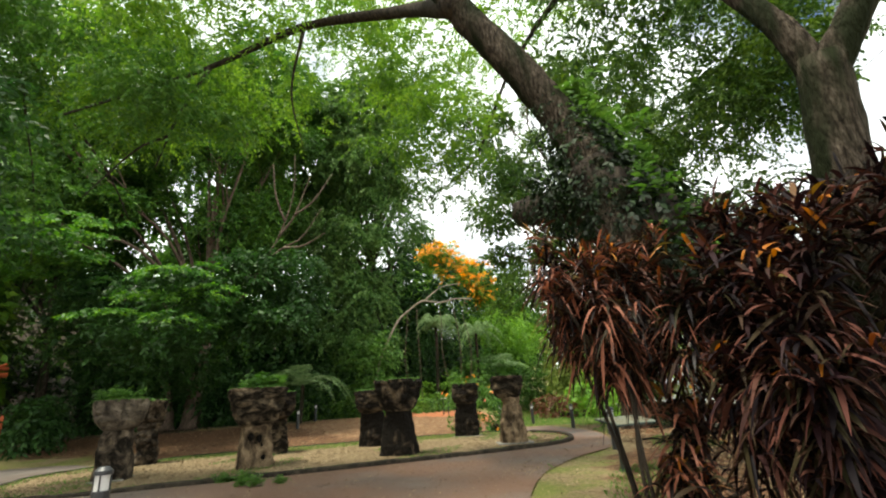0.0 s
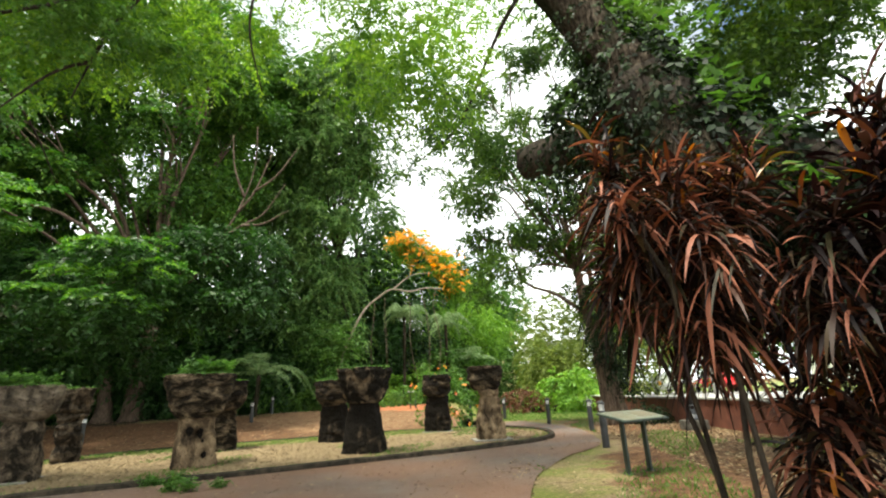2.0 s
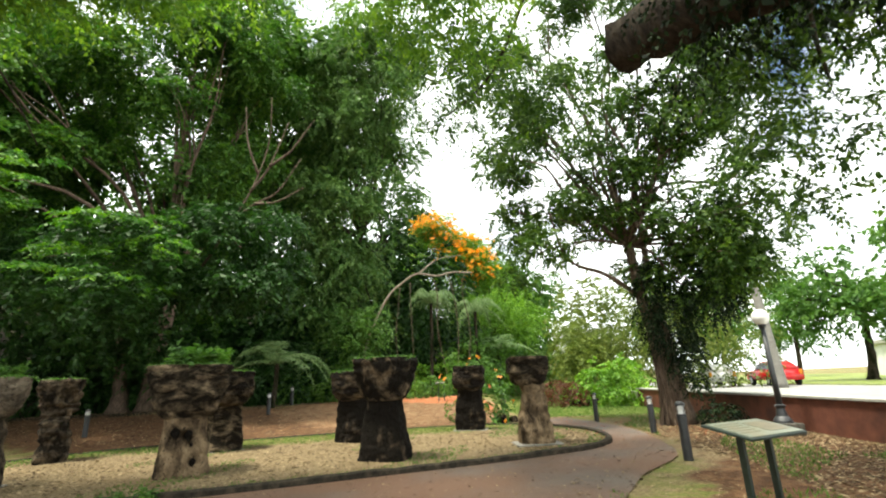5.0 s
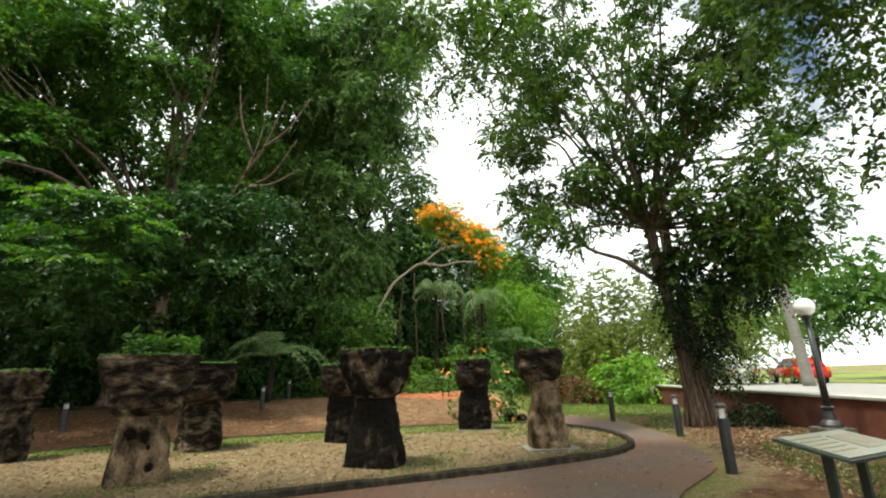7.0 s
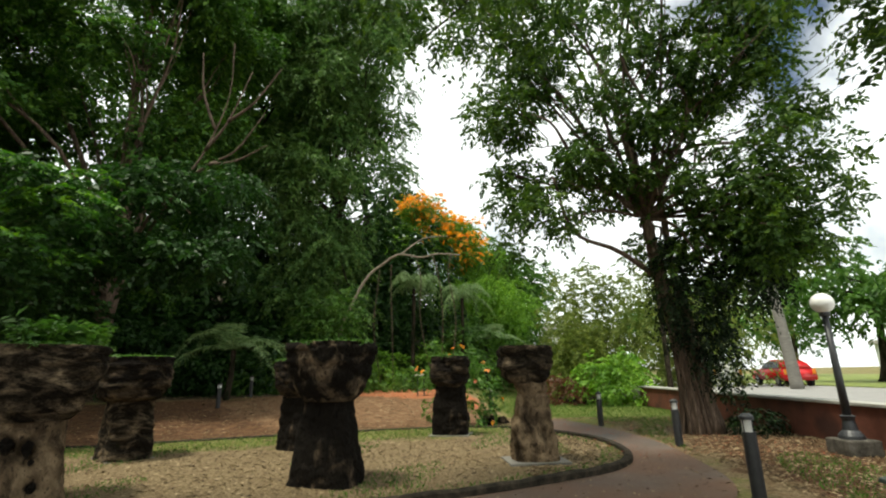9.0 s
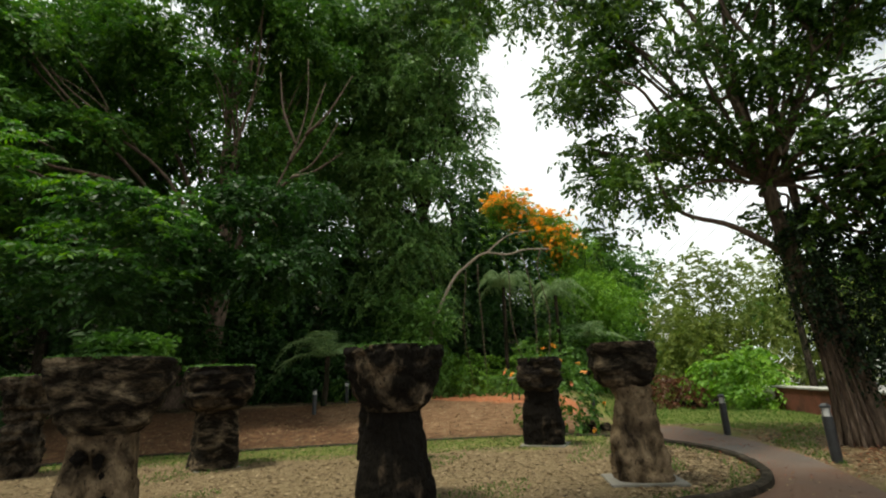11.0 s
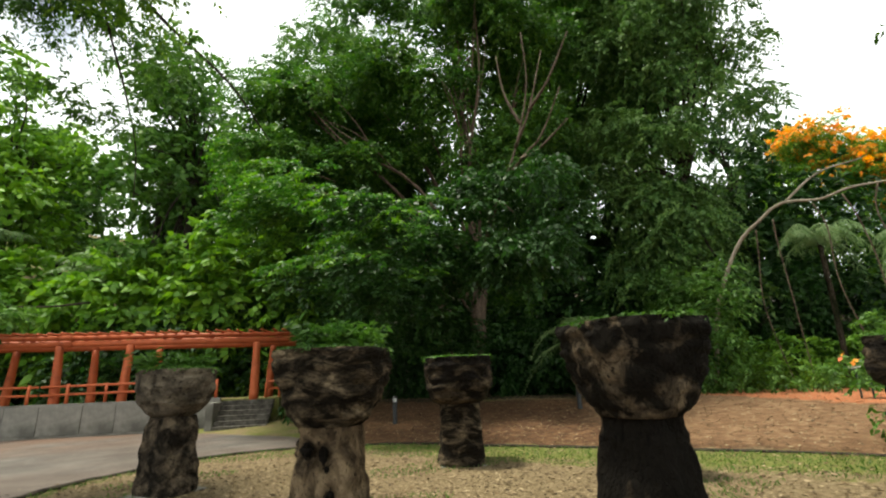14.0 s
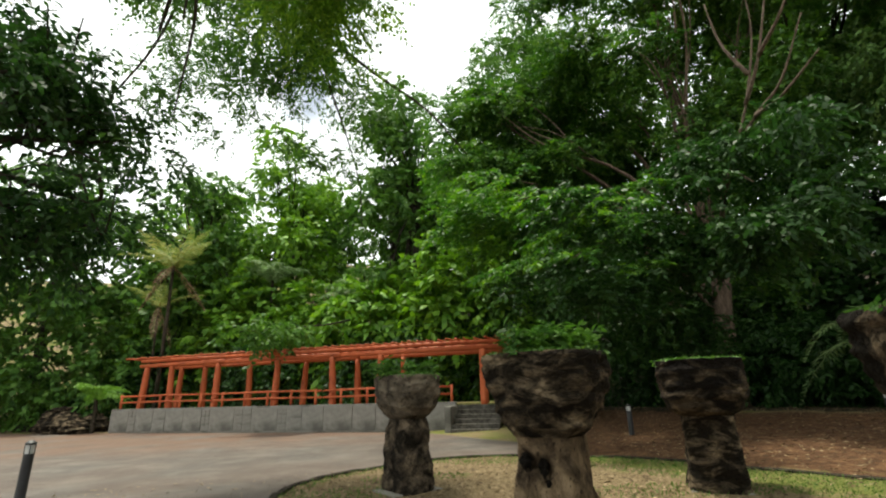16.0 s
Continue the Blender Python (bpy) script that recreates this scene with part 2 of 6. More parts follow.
STONE_SCARRED = stone_material("scarred_coral_stone", (0.014, 0.011, 0.008), (0.04, 0.03, 0.02), (0.36, 0.265, 0.17), 0.58, 0.25, (1.0, 1.0, 0.8))
CONCRETE = mat("grey_concrete", [(0.16, 0.15, 0.13), (0.25, 0.235, 0.205)], scale=4, bump=0.3, stain=(0.1, 0.095, 0.08), stain_scale=0.8)
CONCRETE_LIGHT = mat("pale_concrete", [(0.32, 0.31, 0.28), (0.45, 0.44, 0.4)], scale=4, bump=0.3)
KERB = mat("dark_mossy_kerb", [(0.012, 0.01, 0.008), (0.034, 0.029, 0.022), (0.075, 0.06, 0.042)], scale=7, bump=0.8, bump_scale=18, rough=0.95, spec=0.06)
ASPHALT = mat("worn_asphalt", [(0.045, 0.042, 0.039), (0.08, 0.074, 0.067), (0.14, 0.13, 0.116)], scale=0.8, bump=0.5, bump_scale=90, bump_dist=0.012,
              stain=(0.125, 0.068, 0.042), stain_scale=0.35, stain_at=(0.25, 0.55), rough=0.75, spec=0.3, detail=15)
# red dust lies on the path near the stones and before the wall, little of it on the court between
at_nodes = ASPHALT.node_tree
dust = [l.from_socket for l in at_nodes.links if l.to_node.type == "MIX" and l.to_socket == l.to_node.inputs[0]][0]
dust_to = [l.to_socket for l in at_nodes.links if l.to_node.type == "MIX" and l.to_socket == l.to_node.inputs[0]][0]
sx_ = at_nodes.nodes.new("ShaderNodeSeparateXYZ")
at_nodes.links.new([n for n in at_nodes.nodes if n.type == "TEX_COORD"][0].outputs["Object"], sx_.inputs[0])
mr_ = at_nodes.nodes.new("ShaderNodeMapRange")
mr_.inputs[1].default_value, mr_.inputs[2].default_value = -36.0, 4.0
at_nodes.links.new(sx_.outputs["X"], mr_.inputs[0])
dust_at = at_nodes.nodes.new("ShaderNodeValToRGB")
for p_, v_ in ((0.36, 0.75), (0.46, 0.25), (0.68, 0.35)):
    dust_at.color_ramp.elements.new(p_).color = (v_, v_, v_, 1)
dust_at.color_ramp.elements[0].color = (0.9, 0.9, 0.9, 1)
dust_at.color_ramp.elements[-1].position = 0.82
at_nodes.links.new(mr_.outputs[0], dust_at.inputs[0])
mm_ = at_nodes.nodes.new("ShaderNodeMath")
mm_.operation = "MULTIPLY"
at_nodes.links.new(dust, mm_.inputs[0])
at_nodes.links.new(dust_at.outputs[0], mm_.inputs[1])
at_nodes.links.new(mm_.outputs[0], dust_to)
PERGOLA = mat("orange_painted_timber", [(0.36, 0.075, 0.025), (0.48, 0.115, 0.04)], scale=5, bump=0.4, bump_scale=18, rand=0.35, rough=0.6,
              stain=(0.22, 0.05, 0.02), stain_scale=2.5, stain_at=(0.55, 0.75))
BLACK_METAL = mat("black_painted_metal", [(0.012, 0.013, 0.015), (0.03, 0.032, 0.035)], scale=8, bump=0.1, rough=0.45, spec=0.5)
GREEN_METAL = mat("dark_green_metal", [(0.012, 0.022, 0.018), (0.025, 0.04, 0.032)], scale=8, bump=0.15, rough=0.5, spec=0.5)
WHITE_GLASS = mat("milky_globe", [(0.78, 0.78, 0.76), (0.84, 0.84, 0.82)], scale=3, bump=0, rough=0.25, spec=0.5)
LENS = mat("frosted_lens", [(0.5, 0.5, 0.48), (0.62, 0.62, 0.6)], scale=8, bump=0.1, rough=0.3, spec=0.5)
SIGNFACE = mat("faded_sign_panel", [(0.12, 0.135, 0.105), (0.2, 0.215, 0.165)], scale=2.5, bump=0.05, rough=0.35, spec=0.5, stain=(0.17, 0.155, 0.11), stain_scale=2.2)
SIGN_PICTURE = mat("faded_brown_print", [(0.1, 0.085, 0.055), (0.2, 0.17, 0.11)], scale=9, bump=0.03, rough=0.4, spec=0.5)
STEP_STONE = mat("dark_worn_step", [(0.03, 0.027, 0.022), (0.08, 0.072, 0.06), (0.14, 0.13, 0.11)], scale=5, bump=0.6, bump_scale=18, rough=0.95, spec=0.1)
WALLRED = mat("red_brown_plaster", [(0.10, 0.035, 0.022), (0.17, 0.06, 0.038)], scale=3, bump=0.3, stain=(0.06, 0.025, 0.018), stain_scale=0.9)
ROAD = mat("pale_road", [(0.22, 0.215, 0.21), (0.3, 0.295, 0.285)], scale=3, bump=0.2, bump_scale=60)
WHITE_WALL = mat("white_render", [(0.6, 0.6, 0.58), (0.74, 0.74, 0.72)], scale=1, bump=0.1, stain=(0.5, 0.49, 0.46), stain_scale=0.4)
GLASS_DARK = mat("dark_window", [(0.02, 0.025, 0.03), (0.05, 0.06, 0.07)], scale=2, bump=0, rough=0.08, spec=0.6)
CAR_RED = mat("red_car_paint", [(0.5, 0.012, 0.015), (0.55, 0.015, 0.02)], scale=2, bump=0, rough=0.22, spec=0.6)
CAR_WHITE = mat("white_car_paint", [(0.7, 0.7, 0.7), (0.76, 0.76, 0.76)], scale=2, bump=0, rough=0.25, spec=0.6)
RUBBER = mat("tyre_rubber", [(0.012, 0.012, 0.012), (0.02, 0.02, 0.02)], scale=8, bump=0.1, rough=0.85)
STEEL = mat("grey_alloy", [(0.4, 0.4, 0.4), (0.5, 0.5, 0.5)], scale=8, bump=0, rough=0.35, metal=0.9)


def ground_material():
    """Lawn, leaf litter and red dirt, laid out by the zones stored in the ground's attributes and broken up by noise."""
    m = bpy.data.materials.new("park_ground")
    m.use_nodes = True
    t = m.node_tree
    b = t.nodes["Principled BSDF"]
    co = t.nodes.new("ShaderNodeTexCoord").outputs["Object"]

    def tex(scale, detail=6, rough=0.65):
        n = t.nodes.new("ShaderNodeTexNoise")
        n.inputs["Scale"].default_value, n.inputs["Detail"].default_value, n.inputs["Roughness"].default_value = scale, detail, rough
        t.links.new(co, n.inputs["Vector"])
        return n.outputs["Fac"]

    def ramp(fac, *stops):
        r = t.nodes.new("ShaderNodeValToRGB")
        el = r.color_ramp.elements
        while len(el) < len(stops):
            el.new(0.5)
        for i, (p, c) in enumerate(stops):
            el[i].position, el[i].color = p, (*c, 1)
        t.links.new(fac, r.inputs["Fac"])
        return r.outputs["Color"]

    def mixc(fac, a, c):
        x = t.nodes.new("ShaderNodeMix")
        x.data_type = "RGBA"
        t.links.new(fac, x.inputs[0])
        t.links.new(a, x.inputs[6])
        t.links.new(c, x.inputs[7])
        return x.outputs[2]

    def math_(op, a, c):
        x = t.nodes.new("ShaderNodeMath")
        x.operation = op
        for i, v in enumerate((a, c)):
            if isinstance(v, float):
                x.inputs[i].default_value = v
            else:
                t.links.new(v, x.inputs[i])
        return x.outputs[0]

    def zone(name, soft=0.5):
        a = t.nodes.new("ShaderNodeAttribute")
        a.attribute_name = name
        v = math_("ADD", a.outputs["Fac"], math_("MULTIPLY", math_("SUBTRACT", tex(1.3, 8), 0.5), soft * 3.0))
        return ramp(v, (0.42, (0, 0, 0)), (0.58, (1, 1, 1)))

    fine = tex(22, 8, 0.75)
    grass = ramp(fine, (0.3, (0.05, 0.065, 0.016)), (0.5, (0.12, 0.135, 0.032)), (0.7, (0.24, 0.21, 0.075)))
    litter = ramp(fine, (0.3, (0.045, 0.03, 0.016)), (0.48, (0.15, 0.108, 0.058)), (0.7, (0.36, 0.28, 0.165)))
    dirt = ramp(tex(4, 12, 0.8), (0.3, (0.022, 0.012, 0.007)), (0.5, (0.085, 0.043, 0.021)), (0.7, (0.24, 0.135, 0.068)))
    tan = ramp(tex(3, 10, 0.7), (0.3, (0.09, 0.046, 0.023)), (0.5, (0.155, 0.088, 0.046)), (0.7, (0.27, 0.17, 0.095)))
    red = ramp(tex(5, 8), (0.3, (0.27, 0.085, 0.035)), (0.7, (0.4, 0.16, 0.075)))
    # soil made near-black: the darkness under the trees is in its colour
    shaded_soil = ramp(fine, (0.3, (0.012, 0.01, 0.005)), (0.7, (0.045, 0.034, 0.018)))
    c = mixc(ramp(tex(0.5, 7), (0.42, (0, 0, 0)), (0.58, (1, 1, 1))), grass, litter)
    c = mixc(zone("lawn"), c, grass)
    c = mixc(zone("litter"), c, litter)
    c = mixc(zone("shaded_soil"), c, shaded_soil)
    c = mixc(zone("dirt", 0.35), c, dirt)
    c = mixc(zone("tan", 0.3), c, tan)
    c = mixc(zone("red", 0.25), c, red)
    t.links.new(c, b.inputs["Base Color"])
    b.inputs["Roughness"].default_value, b.inputs["Specular IOR Level"].default_value = 0.95, 0.15
    bu = t.nodes.new("ShaderNodeBump")
    bu.inputs["Strength"].default_value, bu.inputs["Distance"].default_value = 0.8, 0.04
    t.links.new(tex(26, 9, 0.75), bu.inputs["Height"])
    t.links.new(bu.outputs["Normal"], b.inputs["Normal"])
    return m


GROUND = ground_material()


# ---------------------------------------------------------------- mesh helpers
def mesh_ob(name, verts, faces, material, parent=None, label="", smooth=False):
    """Links vertices and faces as one mesh object, under a parent if given."""
    me = bpy.data.meshes.new(name)
    me.from_pydata([tuple(v) for v in verts], [], [tuple(f) for f in faces])
    me.materials.append(material)
    if smooth:
        me.shade_smooth()
    ob = new(name, me)
    if parent:
        ob.parent = parent
    if label:
        tagged(ob, label)
    return ob


def quads_ob(name, v, material, parent=None, label="", smooth=False):
    """A mesh of loose quads: v is an array (n, 4, 3)."""
    n = len(v)
    me = bpy.data.meshes.new(name)
    me.vertices.add(n * 4)
    me.vertices.foreach_set("co", np.ascontiguousarray(v, dtype=np.float32).ravel())
    me.loops.add(n * 4)
    me.loops.foreach_set("vertex_index", np.arange(n * 4, dtype=np.int32))
    me.polygons.add(n)
    me.polygons.foreach_set("loop_start", np.arange(0, n * 4, 4, dtype=np.int32))
    me.update()
    me.materials.append(material)
    ob = new(name, me)
    if parent:
        ob.parent = parent
    if label:
        tagged(ob, label)
    return ob


def part(name, bm, material, parent=None, label="", smooth=False):
    """Links a bmesh as one mesh object under a thing or a part."""
    me = bpy.data.meshes.new(name)
    bm.to_mesh(me)
    bm.free()
    me.materials.append(material)
    if smooth:
        me.shade_smooth()
    ob = new(name, me)
    if parent:
        ob.parent = parent
    if label:
        tagged(ob, label)
    return ob


def thing(name, at, label, category, group="", rz=0.0, kind=""):
    e = new(name)
    e.empty_display_size = 0.1
    e.matrix_basis = pose(*at, 0, 0, rz)
    return tagged(e, label, category, group, kind)


def box(sx, sy, sz, at=(0, 0, 0), rot=(0, 0, 0), bevel=0.01, bm=None):
    bm = bm or bmesh.new()
    made = bmesh.ops.create_cube(bm, size=1, matrix=pose(*at, *rot) @ Matrix.Diagonal((sx, sy, sz, 1)))
    if bevel:
        es = list({e for v in made["verts"] for e in v.link_edges})
        bmesh.ops.bevel(bm, geom=es, offset=bevel, segments=2, affect="EDGES", profile=0.6)
    return bm


def tube_arrays(pts, radii, segs=8, wob=0.0, seed=0):
    """Vertices and faces of a tapered, slightly uneven tube along pts, closed at both ends."""
    rng = np.random.default_rng(seed)
    pts = np.array(pts, float)
    radii = np.array(radii, float)
    d = np.gradient(pts, axis=0)
    d /= np.linalg.norm(d, axis=1)[:, None] + 1e-9
    up = np.array([0.31, 0.95, 0.05])
    s = np.cross(d, up)
    s /= np.linalg.norm(s, axis=1)[:, None] + 1e-9
    u = np.cross(s, d)
    a = np.linspace(0, 2 * np.pi, segs, endpoint=False)
    r = radii[:, None] * (1 + wob * rng.normal(size=(len(pts), segs)))
    v = pts[:, None, :] + r[..., None] * (np.cos(a)[None, :, None] * s[:, None, :] + np.sin(a)[None, :, None] * u[:, None, :])
    v = v.reshape(-1, 3)
    f = []
    for i in range(len(pts) - 1):
        for j in range(segs):
            k = (j + 1) % segs
            f.append((i * segs + j, i * segs + k, (i + 1) * segs + k, (i + 1) * segs + j))
    f.append(tuple(range(segs))[::-1])
    f.append(tuple((len(pts) - 1) * segs + j for j in range(segs)))
    return v, f


def smooth_path(pts, n):
    """Points resampled along a Catmull-Rom curve."""
    p = [np.array(q, float) for q in pts]
    p = [2 * p[0] - p[1]] + p + [2 * p[-1] - p[-2]]
    out = []
    for i in range(1, len(p) - 2):
        for t in np.linspace(0, 1, n, endpoint=False):
            a, b, c, d = p[i - 1:i + 3]
            out.append(0.5 * (2 * b + (c - a) * t + (2 * a - 5 * b + 4 * c - d) * t * t + (3 * b - a - 3 * c + d) * t ** 3))
    out.append(p[-2])
    return np.array(out)


def tube(name, pts, r0, r1, material, parent=None, segs=8, n=5, wob=0.03, seed=0, label="", flare=0.0):
    q = smooth_path(pts, n)
    t = np.linspace(0, 1, len(q))
    r = r0 + (r1 - r0) * t ** 0.8 + flare * np.exp(-t * 9)
    v, f = tube_arrays(q, r, segs, wob, seed)
    return mesh_ob(name, v, f, material, parent, label, smooth=True)


def unit(v):
    return v / (np.linalg.norm(v, axis=-1, keepdims=True) + 1e-9)


def leaves_at(base, axis, length, width, rng, curl=0.25, level=0.9):
    """Kite-shaped leaves: base (n, 3), axis (n, 3) unit, length (n,), width (n,); level turns their faces to the sky."""
    n = len(base)
    side = unit(np.cross(axis, unit(rng.normal(size=(n, 3))) + np.array([0, 0, level])))
    nrm = np.cross(side, axis)
    tip = base + axis * length[:, None] - nrm * (curl * length)[:, None]
    mid = base + axis * (length * 0.45)[:, None]
    return np.stack([base, mid + side * (width * 0.5)[:, None], tip, mid - side * (width * 0.5)[:, None]], 1)


def sprays(points, dirs, twig, k, leaf, width, rng, droop=0.5, spread=0.75):
    """Feathery twigs: from each point along its direction, k leaves on alternate sides of a drooping arc."""
    m = len(points)
    L = twig * rng.uniform(0.6, 1.3, m)
    side = unit(np.cross(dirs, np.array([0, 0, 1.0]) + 0.2 * rng.normal(size=(m, 3))))
    out = []
    for i in range(k):
        t = (i + 0.6) / k
        p = points + dirs * (L * t)[:, None]
        p[:, 2] -= droop * L * t * t
        sg = 1.0 if i % 2 else -1.0
        ax = dirs * 0.6 + side * sg * spread + 0.22 * rng.normal(size=(m, 3))
        ax[:, 2] -= droop * (0.3 + t)
        out.append(leaves_at(p, unit(ax), leaf * rng.uniform(0.7, 1.25, m), width * rng.uniform(0.8, 1.2, m), rng))
    return np.concatenate(out)


def crown_points(blobs, per_m2, rng, inner=0.55, under=0.65):
    """Points and outward directions on a heap of uneven ellipsoids (x, y, z, rx, ry, rz); fewer on their undersides."""
    P, D = [], []
    for x, y, z, rx, ry, rz in blobs:
        area = 4 * math.pi * ((rx * ry) ** 1.6 / 3 + (rx * rz) ** 1.6 / 3 + (ry * rz) ** 1.6 / 3) ** (1 / 1.6)
        n = int(area * per_m2)
        d = unit(rng.normal(size=(n, 3)))
        keep = (d[:, 2] > -0.25) | (rng.random(n) < under)
        d = d[keep]
        ph = rng.uniform(0, 6.3, 6)
        lump = 1 + 0.16 * np.sin(3 * d[:, 0] + ph[0]) * np.sin(3.7 * d[:, 1] + ph[1]) + 0.12 * np.sin(7 * d[:, 2] + ph[2]) * np.sin(6 * d[:, 0] + ph[3])
        r = lump * (inner + (1.04 - inner) * rng.random(len(d)) ** 0.5)
        P.append(np.array([x, y, z]) + d * r[:, None] * np.array([rx, ry, rz]))
        D.append(d)
    return np.concatenate(P), np.concatenate(D)


def clumped(blobs, n, size, seed, squash=0.6):
    """Each crown heap broken into n smaller flattened clumps, most of them on its upper and outer side."""
    rng = np.random.default_rng(seed + 7000)
    out = []
    for x, y, z, rx, ry, rz in blobs:
        d = unit(rng.normal(size=(n, 3)) + np.array([0, 0, 0.3]))
        r = rng.uniform(0.45, 1.05, n)
        m = size * (rx + ry) * 0.5 * rng.uniform(0.55, 1.35, n)
        for i in range(n):
            out.append((x + d[i, 0] * r[i] * rx, y + d[i, 1] * r[i] * ry, z + d[i, 2] * r[i] * rz, m[i], m[i], m[i] * squash))
    return out


def crown(name, blobs, material, parent, per_m2=3.0, twig=0.7, k=7, leaf=0.2, width=0.09, droop=0.5, seed=0, inner=0.55, jitter=0.55, under=0.65, label=""):
    rng = np.random.default_rng(seed)
    p, d = crown_points(blobs, per_m2, rng, inner, under)
    d = unit(d + jitter * rng.normal(size=d.shape))
    return quads_ob(name, sprays(p, d, twig, k, leaf, width, rng, droop), material, parent, label)


def tiers(name, plates, material, parent, centre, fronds, twig, k, leaf, width, seed, label=""):
    """Flat layered sprays of pinnate fronds, spread outwards from the tree's centre: plates are (x, y, z, radius)."""
    rng = np.random.default_rng(seed)
    out = []
    for x, y, z, r in plates:
        o = unit(np.array([x - centre[0], y - centre[1], 0.0]))
        s = np.array([-o[1], o[0], 0.0])
        u, w = rng.uniform(-1, 1, fronds), rng.uniform(-1, 1, fronds)
        p = np.array([x, y, z]) + o[None] * (u * r)[:, None] + s[None] * (w * r * 0.8)[:, None]
        p[:, 2] += -0.28 * r * (u * np.abs(u) + 0.6 * w * w) + 0.07 * r * rng.normal(size=fronds)
        d = unit(o[None] * 0.8 + s[None] * (w * 0.9)[:, None] + np.array([0, 0, 0.12]) + 0.28 * rng.normal(size=(fronds, 3)) * np.array([1, 1, 0.4]))
        out.append(sprays(p, d, twig, k, leaf, width, rng, 0.42, 1.1))
    return quads_ob(name, np.concatenate(out), material, parent, label)


def grow(parent, base, blobs, r0, material, seed, fork=0.45, name="limb"):
    """Limbs from a fork point on the trunk to the heart of each crown heap."""
    rng = np.random.default_rng(seed)
    for x, y, z, rx, ry, rz in blobs:
        c = np.array([x, y, z + 0.2 * rz])
        b = np.array(base, float)
        m1 = b + (c - b) * 0.4 + rng.normal(size=3) * 0.25
        m1[2] += 0.12 * np.linalg.norm((c - b)[:2])
        m2 = b + (c - b) * 0.75 + rng.normal(size=3) * 0.3
        tube(name, [b, m1, m2, c], r0 * rng.uniform(0.75, 1.1), 0.03, material, parent, 7, 4, 0.05, int(rng.integers(1e6)))
        for _ in range(3):
            s = m1 + (c - m1) * rng.uniform(0.2, 0.9)
            e = c + rng.normal(size=3) * np.array([rx, ry, rz]) * 0.45
            tube("branch", [s, (s + e) / 2 + rng.normal(size=3) * 0.3, e], r0 * 0.32, 0.012, material, parent, 5, 4, 0.05, int(rng.integers(1e6)))


# ---------------------------------------------------------------- ground
RIM = [(-9.2, 8.8), (-8.0, 9.0), (-6.4, 9.65), (-4.5, 10.4), (-1.8, 11.7), (0.5, 12.85), (2.05, 13.8), (2.75, 14.35), (3.3, 15.2), (3.52, 16.35), (3.4, 17.7),
       (2.7, 19.15), (1.25, 20.7), (-0.9, 20.8), (-4.4, 19.6), (-7.2, 18.5), (-10.0, 17.4), (-11.3, 16.4), (-12.5, 14.6), (-12.8, 12.9), (-12.1, 11.2), (-11.3, 9.9), (-10.3, 9.1)]
PATH_EDGE = [(2.5, -14.0), (1.5, -2.0), (1.25, 3.0), (1.35, 6.5), (1.8, 8.9), (2.35, 10.2), (2.9, 11.3), (4.05, 12.95), (4.5, 14.8), (4.75, 17.8), (4.4, 20.5), (3.6, 23.2)]


def closed(pts, n=6):
    q = smooth_path(list(pts) + [pts[0], pts[1]], n)
    return q[:len(pts) * n]


def inside(px, py, poly):
    """Signed distance to a polygon, positive within, for arrays of points."""
    poly = np.array(poly)[:, :2]
    a, b = poly, np.roll(poly, -1, 0)
    dist = np.full(px.shape, 1e9)
    odd = np.zeros(px.shape, bool)
    for (ax, ay), (bx, by) in zip(a, b):
        ex, ey = bx - ax, by - ay
        t = np.clip(((px - ax) * ex + (py - ay) * ey) / (ex * ex + ey * ey + 1e-12), 0, 1)
        dist = np.minimum(dist, np.hypot(px - ax - t * ex, py - ay - t * ey))
        cross = ((ay > py) != (by > py)) & (px < ex * (py - ay) / (ey + 1e-12) + ax)
        odd ^= cross
    return np.where(odd, dist, -dist)


RIM_LINE = closed(RIM)


def gz(x, y):
    """The height of the natural ground: level round the stones, a bank rising behind them into a wooded hill."""
    x, y = np.asarray(x, float), np.asarray(y, float)
    d = (y - 18.8 - 0.28 * (x + 6)) * 0.96
    d = np.where(x < -1, d, d - (x + 1) * 3.0)
    bank = 0.085 * np.clip(d, 0, 9) + 0.3 * np.clip(d - 17, 0, 30)
    west = 0.55 * np.clip(-x - 37 + 0.3 * (y - 8), 0, 40)
    west = np.where(x < -28, west, 0)
    return -0.075 + np.maximum(bank, west) + 0.015 * np.sin(0.9 * x + 0.3) * np.sin(0.8 * y)


xs = np.concatenate([np.array([-400, -220, -140, -95, -75]), np.arange(-60, -32, 2.0), np.arange(-32, 14, 0.3), np.arange(14, 40, 2.0), np.array([45, 60, 90, 140, 250, 400])])
ys = np.concatenate([np.array([-300, -150, -80, -45]), np.arange(-30, -4, 1.5), np.arange(-4, 34, 0.3), np.arange(34, 60, 1.5), np.array([65, 75, 95, 130, 200, 400])])
GX, GY = np.meshgrid(xs, ys)
on_rim = inside(GX, GY, RIM_LINE)
GZ = gz(GX, GY)
GZ = np.where(on_rim > 0.02, np.maximum(GZ, -0.012 + 0.03 * np.clip(on_rim / 3, 0, 1)), GZ)
nx, ny = len(xs), len(ys)
idx = np.arange(nx * ny).reshape(ny, nx)
ground = mesh_ob("ground", np.stack([GX, GY, GZ], -1).reshape(-1, 3),
                 np.stack([idx[:-1, :-1], idx[:-1, 1:], idx[1:, 1:], idx[1:, :-1]], -1).reshape(-1, 4).tolist(), GROUND, smooth=True)
tagged(ground, "park ground of thin grass, dry leaves and red-brown dirt", "ground", kind="structure")
